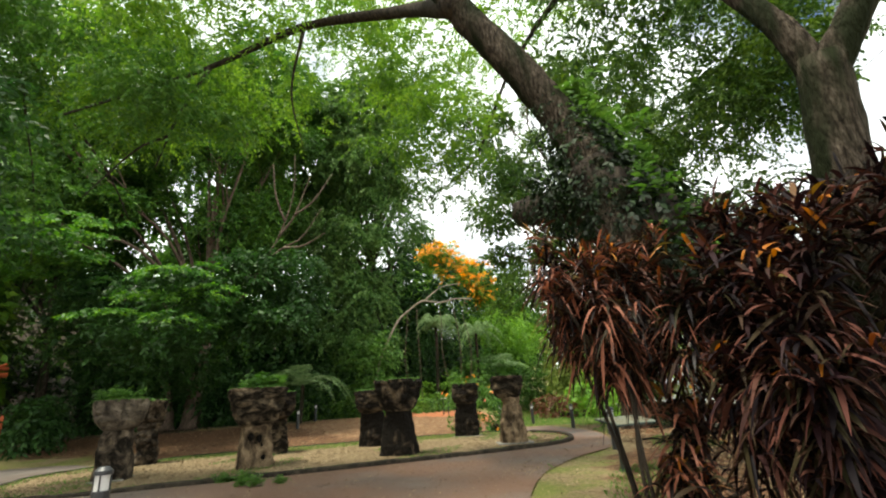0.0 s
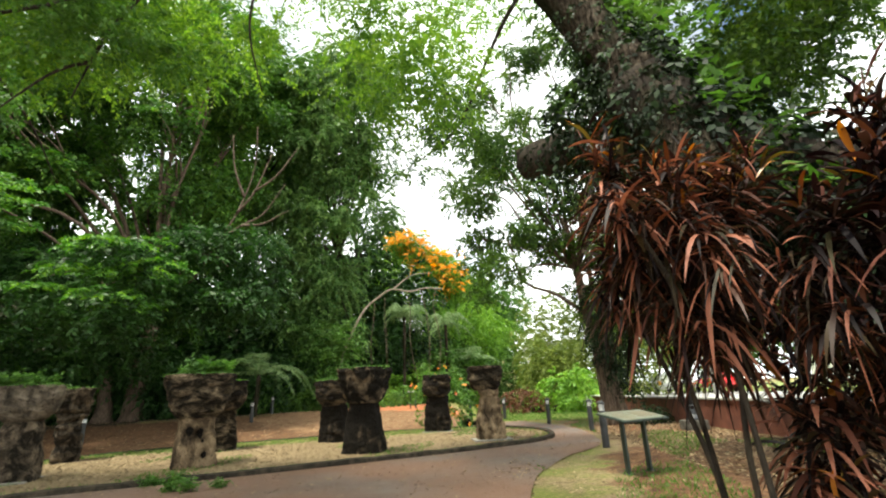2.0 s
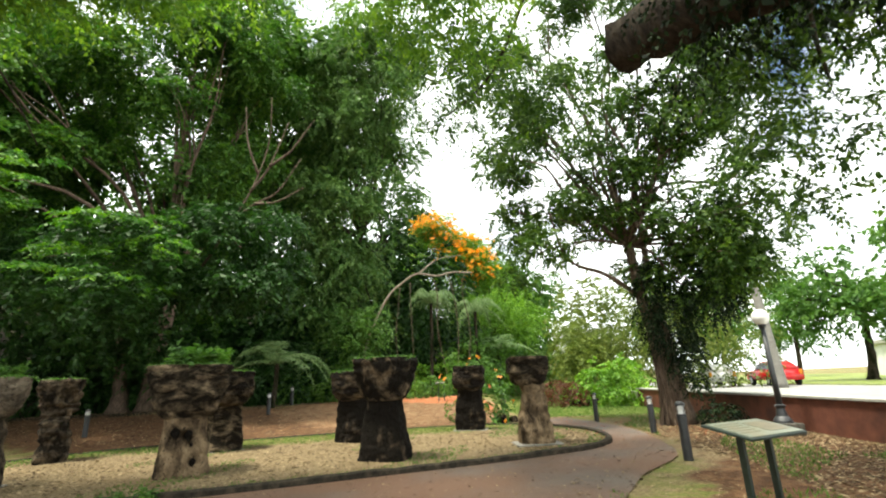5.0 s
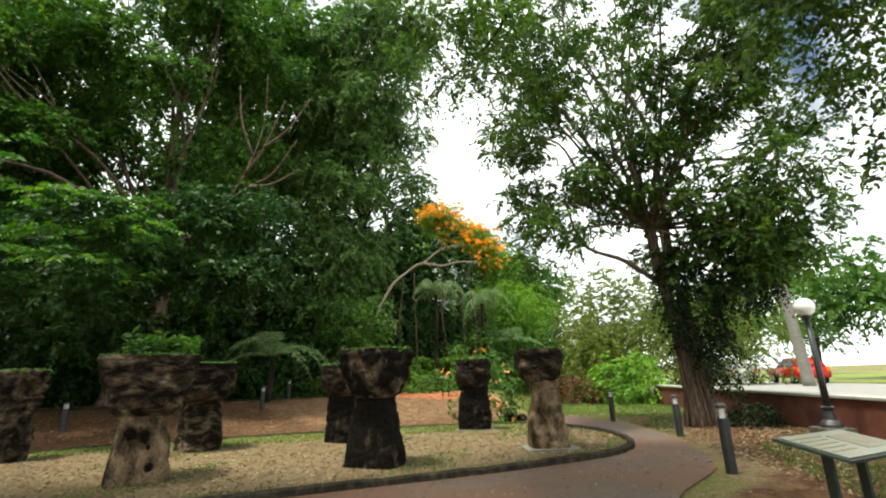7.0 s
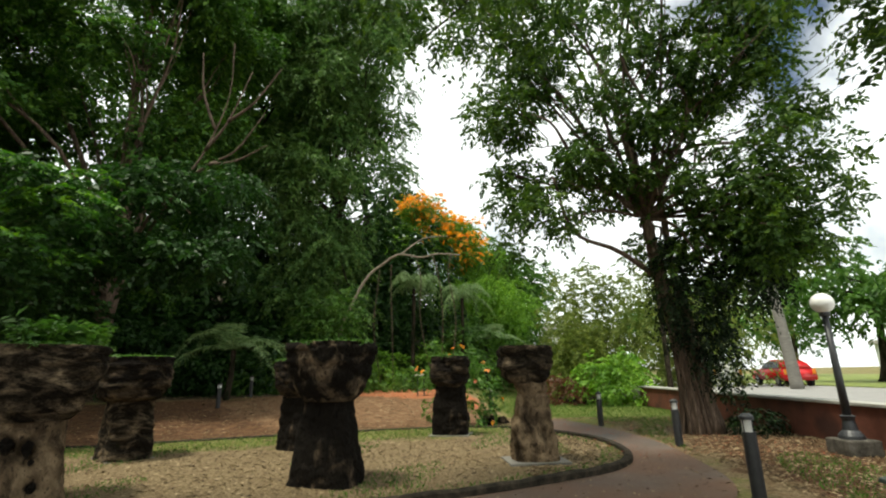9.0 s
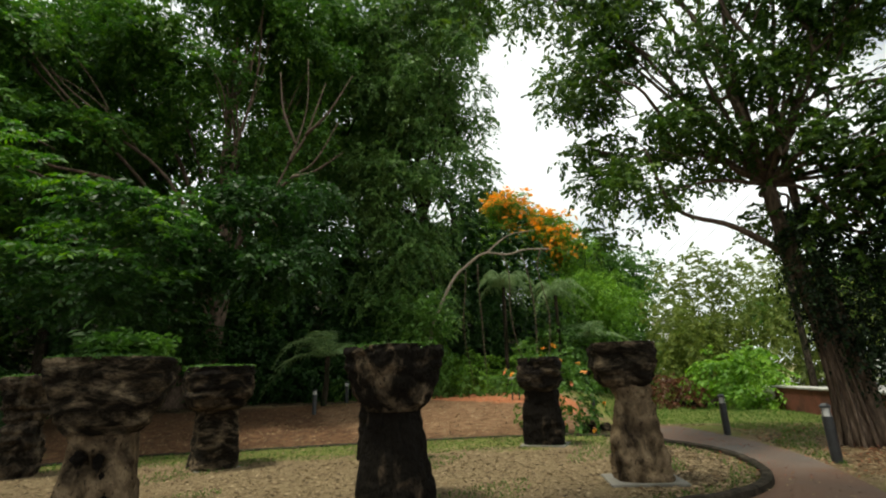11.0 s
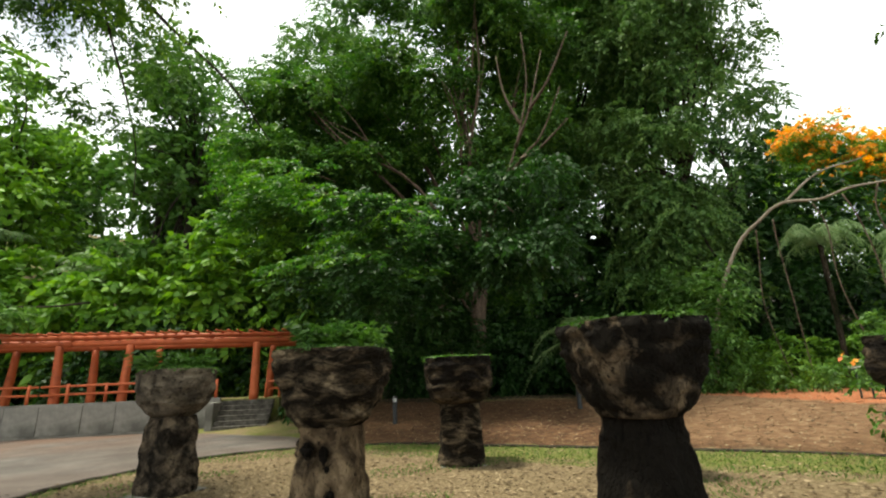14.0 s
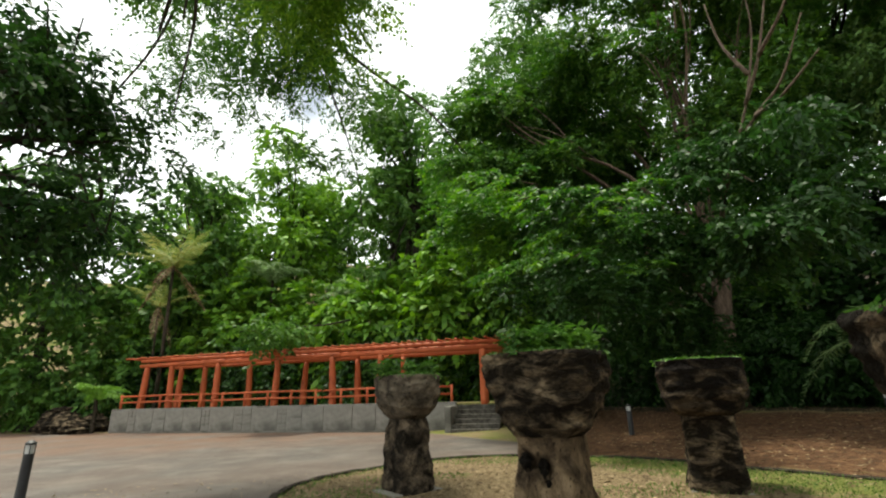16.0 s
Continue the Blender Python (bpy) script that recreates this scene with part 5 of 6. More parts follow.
for i, (hx_, hy_, hh, mt_) in enumerate([(-30, 34, 31, LEAF_MID), (-36, 26, 27, LEAF_BRIGHT), (-42, 36, 26, LEAF_MID), (-30, 48, 24, LEAF_MID), (-10, 54, 24, LEAF_DARK), (-42, 17, 24, LEAF_MID), (-44, 8, 24, LEAF_BRIGHT), (-43, 0, 24, LEAF_MID), (-37, 18, 31, LEAF_MID),
                                         (-54, 26, 18, LEAF_BRIGHT), (-42, -9, 24, LEAF_MID), (-55, 12, 19, LEAF_MID), (-55, 0, 16, LEAF_BRIGHT), (-40, -18, 20, LEAF_MID)]):
    z0 = float(gz(hx_, hy_))
    bl = heap(hx_, hy_, z0 + hh * 0.48, 6.5, 5.5, hh * 0.52, 26, 2.4, 100 + i, 0.65, 0.35)
    tree("hill_tree", [gpt(hx_, hy_), (hx_ + 0.2, hy_, z0 + hh * 0.3), (hx_, hy_, z0 + hh * 0.5)], 0.35, 0.22, bl, mt_, BARK_DARK, "dense green tree on the wooded hill", seed=100 + i,
         per_m2=0.85, twig=0.85, k=6, leaf=0.56, width=0.34, limb_r=0.12, group=HB, inner=0.3)

# undergrowth along the foot of the bank
def thicket(name, pts, h, material, label, seed, per=3.0, leaf=0.3, width=0.12, droop=0.6, r=1.2, twig=0.8):
    rng = np.random.default_rng(seed)
    bl = []
    for x, y in pts:
        bl.append((x + rng.normal() * 0.3, y + rng.normal() * 0.3, float(gz(x, y)) + h * 0.42, r * rng.uniform(0.8, 1.2), r * rng.uniform(0.8, 1.2), h * 0.58 * rng.uniform(0.8, 1.2)))
    ob = crown(name, bl, material, None, per, twig, 8, leaf, width, droop, seed, 0.5)
    return tagged(ob, label, "undergrowth", kind="stuff")


thicket("undergrowth", [(-11.5 + 1.5 * i, 33.4 + 0.5 * i + 0.6 * math.sin(i)) for i in range(9)], 2.4, LEAF_BRIGHT, "bright green ferns and creepers on the bank", 201, 9.0)
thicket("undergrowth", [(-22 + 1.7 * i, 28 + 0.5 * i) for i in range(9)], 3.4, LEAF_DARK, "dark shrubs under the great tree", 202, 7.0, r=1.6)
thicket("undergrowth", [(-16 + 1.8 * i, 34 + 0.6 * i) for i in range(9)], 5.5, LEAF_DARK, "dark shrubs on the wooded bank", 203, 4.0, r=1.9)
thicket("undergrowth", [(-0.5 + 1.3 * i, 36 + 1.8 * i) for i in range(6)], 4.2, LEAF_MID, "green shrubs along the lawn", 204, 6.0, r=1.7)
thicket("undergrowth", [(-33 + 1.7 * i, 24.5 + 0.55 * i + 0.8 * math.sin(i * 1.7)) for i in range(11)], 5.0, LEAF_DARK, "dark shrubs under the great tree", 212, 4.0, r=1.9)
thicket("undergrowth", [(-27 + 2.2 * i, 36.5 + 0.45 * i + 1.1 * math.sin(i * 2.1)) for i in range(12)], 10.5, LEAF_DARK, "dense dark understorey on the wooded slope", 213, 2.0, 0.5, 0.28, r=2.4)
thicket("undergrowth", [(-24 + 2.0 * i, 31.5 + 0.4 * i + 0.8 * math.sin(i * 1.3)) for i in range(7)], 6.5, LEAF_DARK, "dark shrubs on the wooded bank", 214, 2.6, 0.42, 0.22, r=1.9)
thicket("park_trees", [(7.6, 40), (9.4, 41.5), (11.2, 40), (13, 39), (15, 38)], 8.5, LEAF_OLIVE, "olive-green trees beyond the road wall", 225, 4.5, 0.26, 0.14, r=1.9, twig=0.6)
thicket("undergrowth", [(-39.5 - 0.9 * i, -3.5 - 2.6 * i) for i in range(7)], 7.5, LEAF_MID, "dense green trees at the end of the court", 226, 2.6, 0.4, 0.22, r=2.3)
thicket("undergrowth", [(-19.4, 18.6), (-20.0, 19.6), (-20.9, 20.6)], 2.2, LEAF_DARK, "dark shrubs at the corner of the terrace", 227, 9.0, 0.26, 0.12, r=1.0, twig=0.5)
BEHIND = Vector((-0.83, 0.556, 0))
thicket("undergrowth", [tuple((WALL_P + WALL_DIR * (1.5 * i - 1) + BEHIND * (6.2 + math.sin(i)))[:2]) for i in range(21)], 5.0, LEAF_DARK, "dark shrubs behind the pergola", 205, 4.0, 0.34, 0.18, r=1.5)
thicket("undergrowth", [tuple((WALL_P + WALL_DIR * (1.8 * i - 1) + BEHIND * (8.5 + math.sin(i * 2)))[:2]) for i in range(18)], 10.0, LEAF_BRIGHT, "broad-leaved bright green shrubs behind the pergola", 206, 2.4, 0.6, 0.34, r=2.0)
thicket("undergrowth", [(-7.2, 31.2), (-6.2, 31.6), (-8.2, 31.5)], 5.2, LEAF_MID, "tall green shrubs at the foot of the leaning tree", 222, 6.0, 0.26, 0.1, r=1.0)
thicket("fern_bank", [(-10.5 + 1.2 * i, 30.2 + 0.18 * i + 0.4 * math.sin(2.3 * i)) for i in range(8)], 1.1, LEAF_FERN, "bright green ferns and creepers along the foot of the bank", 223, 10.0, 0.2, 0.08, r=0.8, twig=0.5)
thicket("park_trees", [(11.5, 36.5), (13.5, 37), (15.5, 35.8), (17.5, 35)], 7.0, LEAF_OLIVE, "olive-green trees across the road", 224, 5.0, 0.24, 0.1, r=1.5)
thicket("shrub", [(7.0, 31.0), (8.0, 30.2), (8.1, 32.4)], 2.2, LEAF_BRIGHT, "light green garden shrubs at the edge of the lawn", 207, 12.0, 0.2, 0.11, twig=0.5)
thicket("shrub", [(6.6, 36), (8.0, 37), (7.2, 39), (9.4, 38)], 5.4, LEAF_OLIVE, "light olive-green small tree beyond the lawn", 208, 7.0, 0.24, 0.12, twig=0.5)
fs = thicket("flowering_shrub", [(0.6, 21.6), (1.3, 22.0), (-0.1, 22.0)], 2.4, LEAF_MID, "green shrub with red and orange flowers behind a stone", 209, 14.0, 0.14, 0.08, r=0.6, twig=0.35)
fo_ = crown("shrub_flowers", [(0.6, 21.6, 1.3, 1.0, 0.85, 1.3), (-0.7, 21.5, 1.8, 0.5, 0.5, 0.5)], FLOWER_MIX, None, 1.6, 0.1, 3, 0.12, 0.1, 0.1, 210, 0.9)
tagged(fo_, "red, pink and orange blossoms on the shrub", "flowers", kind="stuff")


def palm(x, y, h, n, length, seed, label, name="palm", spread=1.0, leafm=LEAF_PALM, r=0.14, z=None, old=0, hang=0.75, fall=0.55, leaflet=0.24):
    rng = np.random.default_rng(seed)
    z0 = float(gz(x, y)) if z is None else z
    e = thing(name, (x, y, z0), label, "palm")
    tube("trunk", [(0, 0, -0.1), (0.1, 0.05, h * 0.5), (0.15, 0, h)], r, r * 0.7, BARK, e, 10, 6, 0.06, seed)
    for i in range(n):
        a = i * 2.39996 + rng.normal() * 0.15
        dead = i < old
        up = rng.uniform(-1.6, -0.4) if dead else rng.uniform(0.25, 2.0)
        d = np.array([math.cos(a), math.sin(a), up])
        d /= np.linalg.norm(d)
        L = length * rng.uniform(0.75, 1.15) * (0.75 if dead else 1.0)
        t = np.linspace(0, 1, 40)
        c = np.array([0.15, 0, h]) + d[None] * (L * t)[:, None]
        c[:, 2] -= (0.2 if dead else fall) * L * t ** 2.4
        side_ = np.array([-math.sin(a), math.cos(a), 0])
        q = []
        for s in (-1, 1):
            ll = L * leaflet * np.sin(np.pi * (0.14 + 0.82 * t)) + 0.03
            ax = unit(side_[None] * s * spread + d[None] * 0.55 + np.array([0, 0, -hang])[None] + 0.1 * rng.normal(size=(40, 3)))
            q.append(leaves_at(c, ax, ll, np.full(40, 0.036 * length / 2), rng, 0.25))
        lv = np.concatenate(q).reshape(-1, 3)
        v, f = tube_arrays(c[::3], np.linspace(0.024, 0.006, len(c[::3])), 5)
        mesh_ob("frond", np.concatenate([lv, v]), [tuple(range(k, k + 4)) for k in range(0, len(lv), 4)] + [tuple(k + len(lv) for k in g) for g in f],
                DRY if dead else leafm, e, "dead brown hanging frond" if dead else "")
    return e


palm(-10.1, 26.6, 2.2, 11, 3.4, 301, "low palm with arching grey-green fronds beside the path", hang=0.45, fall=0.85, leaflet=0.17)
palm(-2.9, 34.8, 6.2, 15, 2.9, 302, "palm with drooping grey-green fronds in the thicket", hang=1.1, fall=0.9, leaflet=0.2)
palm(0.1, 35.4, 5.6, 15, 2.7, 303, "palm with drooping grey-green fronds beside the lawn", hang=1.1, fall=0.9, leaflet=0.2)
palm(1.6, 37.2, 3.2, 13, 2.5, 309, "low palm with spreading fronds beside the lawn", hang=0.6)
palm(-34.9, 0.6, 9.4, 18, 4.0, 304, "tall coconut palm with yellowing fronds on the hillside", z=1.0, leafm=LEAF_COCO, old=3, hang=0.35, fall=0.28, leaflet=0.17)
palm(-38.5, 6.8, 9.0, 11, 4.2, 306, "coconut palm with pale green fronds on the hillside", z=1.5)
palm(-36.2, 12.6, 7.6, 11, 3.8, 307, "coconut palm with pale green fronds on the hillside", z=1.2)
palm(-36.4, -0.3, 6.8, 9, 3.2, 308, "slender coconut palm with yellowing fronds on the hillside", z=1.0, leafm=LEAF_COCO, old=2, r=0.1, hang=0.35, fall=0.3, leaflet=0.17)
palm(-33.9, -2.2, 2.0, 16, 2.1, 305, "small light green fan palm at the end of the wall", name="small_palm", leafm=LEAF_BRIGHT)

# ---------------------------------------------------------------- beyond the road
VERGE = 0.52
for i, (fx, fy, fh) in enumerate(((24, 25, 9), (27, 38, 10), (24, 52, 9), (30, 15, 10), (36, 60, 11), (28, 76, 11))):
    bl = heap(fx, fy, VERGE + fh * 0.62, 4.5, 4.5, fh * 0.4, 14, 1.8, 500 + i, 0.6)
    tree("verge_tree", [(fx, fy, VERGE - 0.1), (fx + 0.3, fy, 2.2), (fx + 0.5, fy, fh * 0.5)], 0.3, 0.2, bl, LEAF_MID, BARK, "green shade tree on the lawn across the road", seed=500 + i, per_m2=1.8, twig=0.8, k=7, leaf=0.4, width=0.22, limb_r=0.1, group="shade trees across the road")
lp_ = thing("pale_trunk", (16.9, 31.0, 0.45), "smooth pale grey palm trunk beside the road", "palm")
tube("trunk", [(0, 0, -0.1), (-0.15, 0, 2.5), (-0.35, 0.1, 6.5), (-0.5, 0.1, 9.0)], 0.3, 0.2, PALM_TRUNK, lp_, 14, 6, 0.01, 1)


def utility_pole(x, y, h, label):
    e = thing("utility_pole", (x, y, 0.0), label, "utility pole")
    tube("pole", [(0, 0, -0.2), (0, 0, h * 0.5), (0, 0, h)], 0.16, 0.11, BARK, e, 10, 3, 0.01, 1)
    for z in (h - 0.4, h - 1.5):
        part("crossarm", box(2.2, 0.12, 0.14, (0, 0, z), bevel=0.01), BARK, e)
        for s in (-0.95, -0.4, 0.4, 0.95):
            v, f = tube_arrays([(s, 0, z + 0.07), (s, 0, z + 0.26)], [0.04, 0.05], 8)
            mesh_ob("insulator", v, f, WHITE_WALL, e)
    return e


utility_pole(8.4, 60.0, 10.8, "tall wooden utility pole with crossarms by the road")
utility_pole(11.5, 33.0, 13.0, "tall wooden utility pole with crossarms by the road")
for zc, xo in ((11.6, -0.9), (11.6, 0.9), (12.6, -0.9), (12.6, 0.9)):
    wire = tube("power_line", [(8.4 + xo, 60, zc - 1.4), (9.8 + xo, 46, zc - 1.2), (11.5 + xo, 33, zc), (13.0 + xo, 20, zc - 0.5), (14 + xo, 0, zc)], 0.012, 0.012, BLACK_METAL, None, 5, 6, 0.0, 1)
    tagged(wire, "thin black overhead power line along the road", "cable")


def block(x, y, w, dpt, floors, bays, label, z=0.3):
    e = thing("apartment_building", (x, y, z), label, "building")
    hgt = floors * 3.0
    part("wall", box(w, dpt, hgt, (0, 0, hgt / 2), bevel=0.05), WHITE_WALL, e)
    part("roof", box(w + 0.6, dpt + 0.6, 0.35, (0, 0, hgt + 0.17), bevel=0.05), CONCRETE_LIGHT, e)
    for fl in range(floors):
        part("balcony", box(w + 0.1, 0.9, 0.9, (0, -dpt / 2 - 0.4, fl * 3.0 + 0.45), bevel=0.03), WHITE_WALL, e)
        for k_ in range(bays):
            xx = -w / 2 + (k_ + 0.5) * w / bays
            wn = part("window", box(w / bays * 0.7, 0.12, 1.5, (xx, -dpt / 2 - 0.02, fl * 3.0 + 1.75), bevel=0.02), WHITE_WALL, e)
            part("pane", box(w / bays * 0.62, 0.04, 1.36, (xx, -dpt / 2 - 0.09, fl * 3.0 + 1.75), bevel=0), GLASS_DARK, wn)
    return e


block(20.0, 95.0, 9, 9, 3, 4, "white apartment block with balconies beyond the trees")
block(52.0, 46.0, 30, 9, 1, 9, "long low white building far across the road")
for i, (rx_, ry_, rs) in enumerate(((6.0, 31.0, 0.45), (6.9, 31.4, 0.35), (5.4, 31.8, 0.4), (-34.4, -3.2, 0.9), (-35.5, -4.2, 1.2), (-37.0, -5.0, 1.5), (-36.2, -2.9, 1.1), (1.0, 22.3, 0.3), (1.5, 22.6, 0.22))):
    v, f = stone_mesh([(-0.15, rs * 0.9, rs * 0.8), (rs * 0.3, rs, rs * 0.85), (rs * 0.7, rs * 0.75, rs * 0.65), (rs * 1.0, rs * 0.3, rs * 0.3)], 2.3, 28, rs * 0.22, 60 + i, 1.6 / rs)
    ro = mesh_ob("boulder", v, f, STONE, smooth=True)
    ro.matrix_basis = pose(rx_, ry_, float(gz(rx_, ry_)), 0, 0, i * 40)
    tagged(ro, "rough dark grey boulder at the edge of the planting", "boulder", "boulders")
thicket("shrub", [(5.2, 30.5), (4.6, 31.2)], 1.5, CROTON, "reddish-brown croton shrub at the edge of the lawn", 220, 12.0, 0.18, 0.09, r=0.8, twig=0.4)
thicket("undergrowth", [(9.8 + 0.6 * i, 44 + 3.2 * i) for i in range(6)], 4.5, LEAF_OLIVE, "light olive trees along the road", 221, 4.0, 0.36, 0.18, r=2.2)

# ---------------------------------------------------------------- the old tree beside the path and its canopy
old = thing("old_tree", (0, 0, 0), "old rain tree with leaning mossy trunk and fern clumps", "tree")
tube("trunk", [(4.55, 3.8, -0.2), (4.5, 3.6, 1.2), (4.42, 3.15, 3.0), (4.55, 3.05, 4.5)], 0.31, 0.22, BARK, old, 18, 8, 0.04, 1, flare=0.25)
tube("limb", [(4.55, 3.05, 4.35), (5.0, 2.85, 5.1), (6.2, 2.6, 7.2), (8, 2.6, 10)], 0.2, 0.09, BARK, old, 12, 6, 0.03, 2)
tube("limb", [(4.52, 3.08, 4.3), (4.3, 3.2, 5.2), (3.9, 4.0, 7.0), (3.4, 6, 9.5)], 0.17, 0.07, BARK, old, 12, 6, 0.03, 3)
LEANT = [(4.3, 3.8, 0.9), (3.4, 3.8, 2.1), (2.65, 3.85, 2.85), (2.5, 4.2, 3.9), (2.25, 4.55, 4.95), (1.68, 4.6, 6.05), (0.87, 4.7, 7.4), (0.2, 4.9, 9.0), (-0.5, 5.2, 11)]
tube("leaning_trunk", LEANT, 0.34, 0.2, BARK, old, 18, 8, 0.035, 4, "leaning grey-brown trunk with deep bark")
tube("stub", [(2.65, 4.1, 3.5), (2.3, 5.0, 3.9), (2.0, 5.7, 4.2), (1.75, 6.3, 4.4)], 0.26, 0.23, BARK_DARK, old, 14, 5, 0.08, 5, "broken black limb stub")
tube("limb", [(0.87, 4.5, 7.2), (-0.2, 6.5, 9.2), (-2.9, 7.8, 10.4), (-5.2, 7.6, 9.3), (-7.5, 6.5, 7.6)], 0.19, 0.025, BARK_DARK, old, 9, 6, 0.04, 6)
tube("branch", [(-5.1, 7.6, 9.3), (-5.6, 7.4, 7.9), (-5.9, 7.3, 6.6)], 0.06, 0.012, BARK_DARK, old, 7, 6, 0.04, 7)
tube("branch", [(-5.7, 7.35, 7.4), (-6.4, 7.3, 7.1), (-7.2, 7.0, 5.9)], 0.04, 0.01, BARK_DARK, old, 7, 6, 0.04, 8)
tube("branch", [(-2.9, 7.8, 10.3), (-3.4, 8.4, 9.0), (-3.2, 8.8, 7.6)], 0.05, 0.01, BARK_DARK, old, 7, 6, 0.04, 9)
tube("branch", [(2.45, 4.5, 4.6), (3.4, 6.0, 5.4), (4.8, 8, 5.8), (6.5, 10, 6.1)], 0.08, 0.02, BARK_DARK, old, 7, 6, 0.04, 10)
tube("limb", [(-0.5, 5.2, 10.8), (-4, 6.2, 13.2), (-9, 7.2, 14), (-11.87, 8.3, 12.9), (-11.8, 10.4, 11.0), (-11.5, 12.2, 9.6), (-11.4, 13.4, 8.2)], 0.15, 0.015, BARK_DARK, old, 8, 6, 0.04, 11)
tube("branch", [(-11.87, 8.7, 12.4), (-11.9, 9.1, 11.3), (-11.9, 9.6, 9.8), (-11.86, 10.0, 8.6), (-11.9, 10.4, 7.2), (-11.8, 10.5, 5.8)], 0.05, 0.01, BARK_DARK, old, 7, 6, 0.05, 12)
tube("branch", [(-9, 7.2, 14), (-10.5, 6.0, 12), (-10.2, 5.6, 9.5), (-9.6, 5.2, 7.6), (-9.2, 4.8, 6.4)], 0.05, 0.012, BARK_DARK, old, 7, 6, 0.05, 13)
canopy = (heap(-6.8, 9.6, 9.7, 4.2, 1.8, 1.2, 20, 1.0, 431, 0.45) + heap(0.2, 10.2, 8.7, 2.2, 1.2, 1.3, 10, 0.8, 432, 0.5) + heap(-5.0, 7.8, 11.2, 4.5, 4.0, 2.8, 16, 1.4, 401, 0.45) + heap(0.5, 10.0, 12.0, 4.0, 3.0, 2.5, 16, 1.3, 402, 0.45)
          )
roadside = heap(6, 7.8, 9.2, 3.5, 3.0, 2.8, 24, 1.15, 403, 0.45) + heap(6.3, 10.6, 6.2, 1.4, 1.6, 2.4, 16, 0.75, 409, 0.5) + heap(7.4, 8.6, 6.8, 1.9, 1.8, 2.2, 14, 0.85, 415, 0.5)
# darker leaf than the rest of this canopy, toned as a silhouette
crown("roadside_canopy", clumped(roadside, 8, 0.42, 417, 0.5), LEAF_ROAD, old, 8.5, 0.45, 9, 0.13, 0.07, 0.45, 417, 0.2, 0.4)
crown("canopy", clumped(canopy, 8, 0.42, 405, 0.5), LEAF_FINE, old, 6.0, 0.5, 10, 0.13, 0.065, 0.45, 405, 0.2, 0.4, label="airy overhead canopy of small green leaves")
crown("roadside_canopy", heap(0.8, 13.5, 8.7, 3.0, 1.6, 1.5, 15, 0.8, 418, 0.5), LEAF_ROAD, old, 7.0, 0.6, 9, 0.14, 0.065, 0.5, 419, 0.2, 0.4)
tube("limb", [(3.4, 6, 9.4), (2.2, 9.5, 9.8), (1.0, 13.0, 9.0), (-0.8, 14.5, 8.4)], 0.08, 0.015, BARK_DARK, old, 7, 6, 0.05, 14)
# far canopy and twigs: silhouette against the sky put into a darker leaf
crown("far_canopy", clumped(heap(-11.5, 7.5, 11.6, 3.5, 4.5, 1.8, 22, 1.2, 404, 0.45), 6, 0.45, 404), LEAF_MID, old, 7.0, 0.6, 10, 0.14, 0.07, 0.45, 404, 0.2, 0.4)
crown("hanging_twig", clumped(heap(-6.5, 7.2, 7.9, 2.2, 1.6, 1.6, 9, 0.8, 406, 0.5) + heap(-11.9, 9.2, 9.3, 1.2, 4.2, 2.6, 24, 0.62, 407, 0.6) + heap(-11.5, 5.9, 9.3, 1.0, 1.2, 1.8, 10, 0.55, 412, 0.6), 5, 0.45, 408), LEAF_MID, old, 13.0, 0.3, 8, 0.11, 0.06, 0.6, 408, 0.2)
# dark near tree at the edge of the court
bn = heap(-8.6, 4.6, 5.8, 1.5, 1.7, 3.0, 24, 0.8, 410, 0.6)
tree("court_tree", [gpt(-9.6, 2.0), (-9.5, 2.2, 3.0), (-9.2, 2.6, 5)], 0.2, 0.12, bn, LEAF_DARK, BARK_DARK, "dark leafy tree at the edge of the court", seed=411, per_m2=8.0, twig=0.6, k=8, leaf=0.16, width=0.08, limb_r=0.06, inner=0.3)
# growth round the fork, its canopy shade painted by near-black leaves
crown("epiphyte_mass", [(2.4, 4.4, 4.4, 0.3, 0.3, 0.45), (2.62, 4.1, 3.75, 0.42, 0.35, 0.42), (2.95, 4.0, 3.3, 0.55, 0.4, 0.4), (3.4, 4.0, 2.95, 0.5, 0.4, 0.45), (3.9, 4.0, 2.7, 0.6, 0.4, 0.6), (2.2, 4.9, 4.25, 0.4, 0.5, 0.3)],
      EPIPHYTE_SHADED, old, 62, 0.3, 7, 0.1, 0.055, 0.7, 413, 0.5, label="epiphytes and hanging roots round the fork, blackened as shaded")
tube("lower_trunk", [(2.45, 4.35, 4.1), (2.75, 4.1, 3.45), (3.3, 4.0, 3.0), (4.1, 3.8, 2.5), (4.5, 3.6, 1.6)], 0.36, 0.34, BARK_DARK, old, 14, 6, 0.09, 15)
rngm = np.random.default_rng(9)
mossq, fernq = [], []
lp = smooth_path(LEANT, 8)
for p in lp[4:34]:
    for _ in range(46):
        d = unit(rngm.normal(size=3))
        mossq.append(sprays((p + d * 0.33)[None], unit(d + np.array([0, 0, -0.5]))[None], 0.16, 6, 0.055, 0.03, rngm, 0.8))
for p in lp[10:34]:
    for _ in range(6):
        fernq.append(fern_tuft(None, p + np.array([0.25, 0.1, 0.15]) + rngm.normal(size=3) * 0.12, 0.5 * rngm.uniform(0.6, 1.2), rngm, fronds=7))
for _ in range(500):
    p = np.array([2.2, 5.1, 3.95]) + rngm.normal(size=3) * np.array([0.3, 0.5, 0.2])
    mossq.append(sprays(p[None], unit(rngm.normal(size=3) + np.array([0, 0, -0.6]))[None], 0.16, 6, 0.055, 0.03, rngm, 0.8))
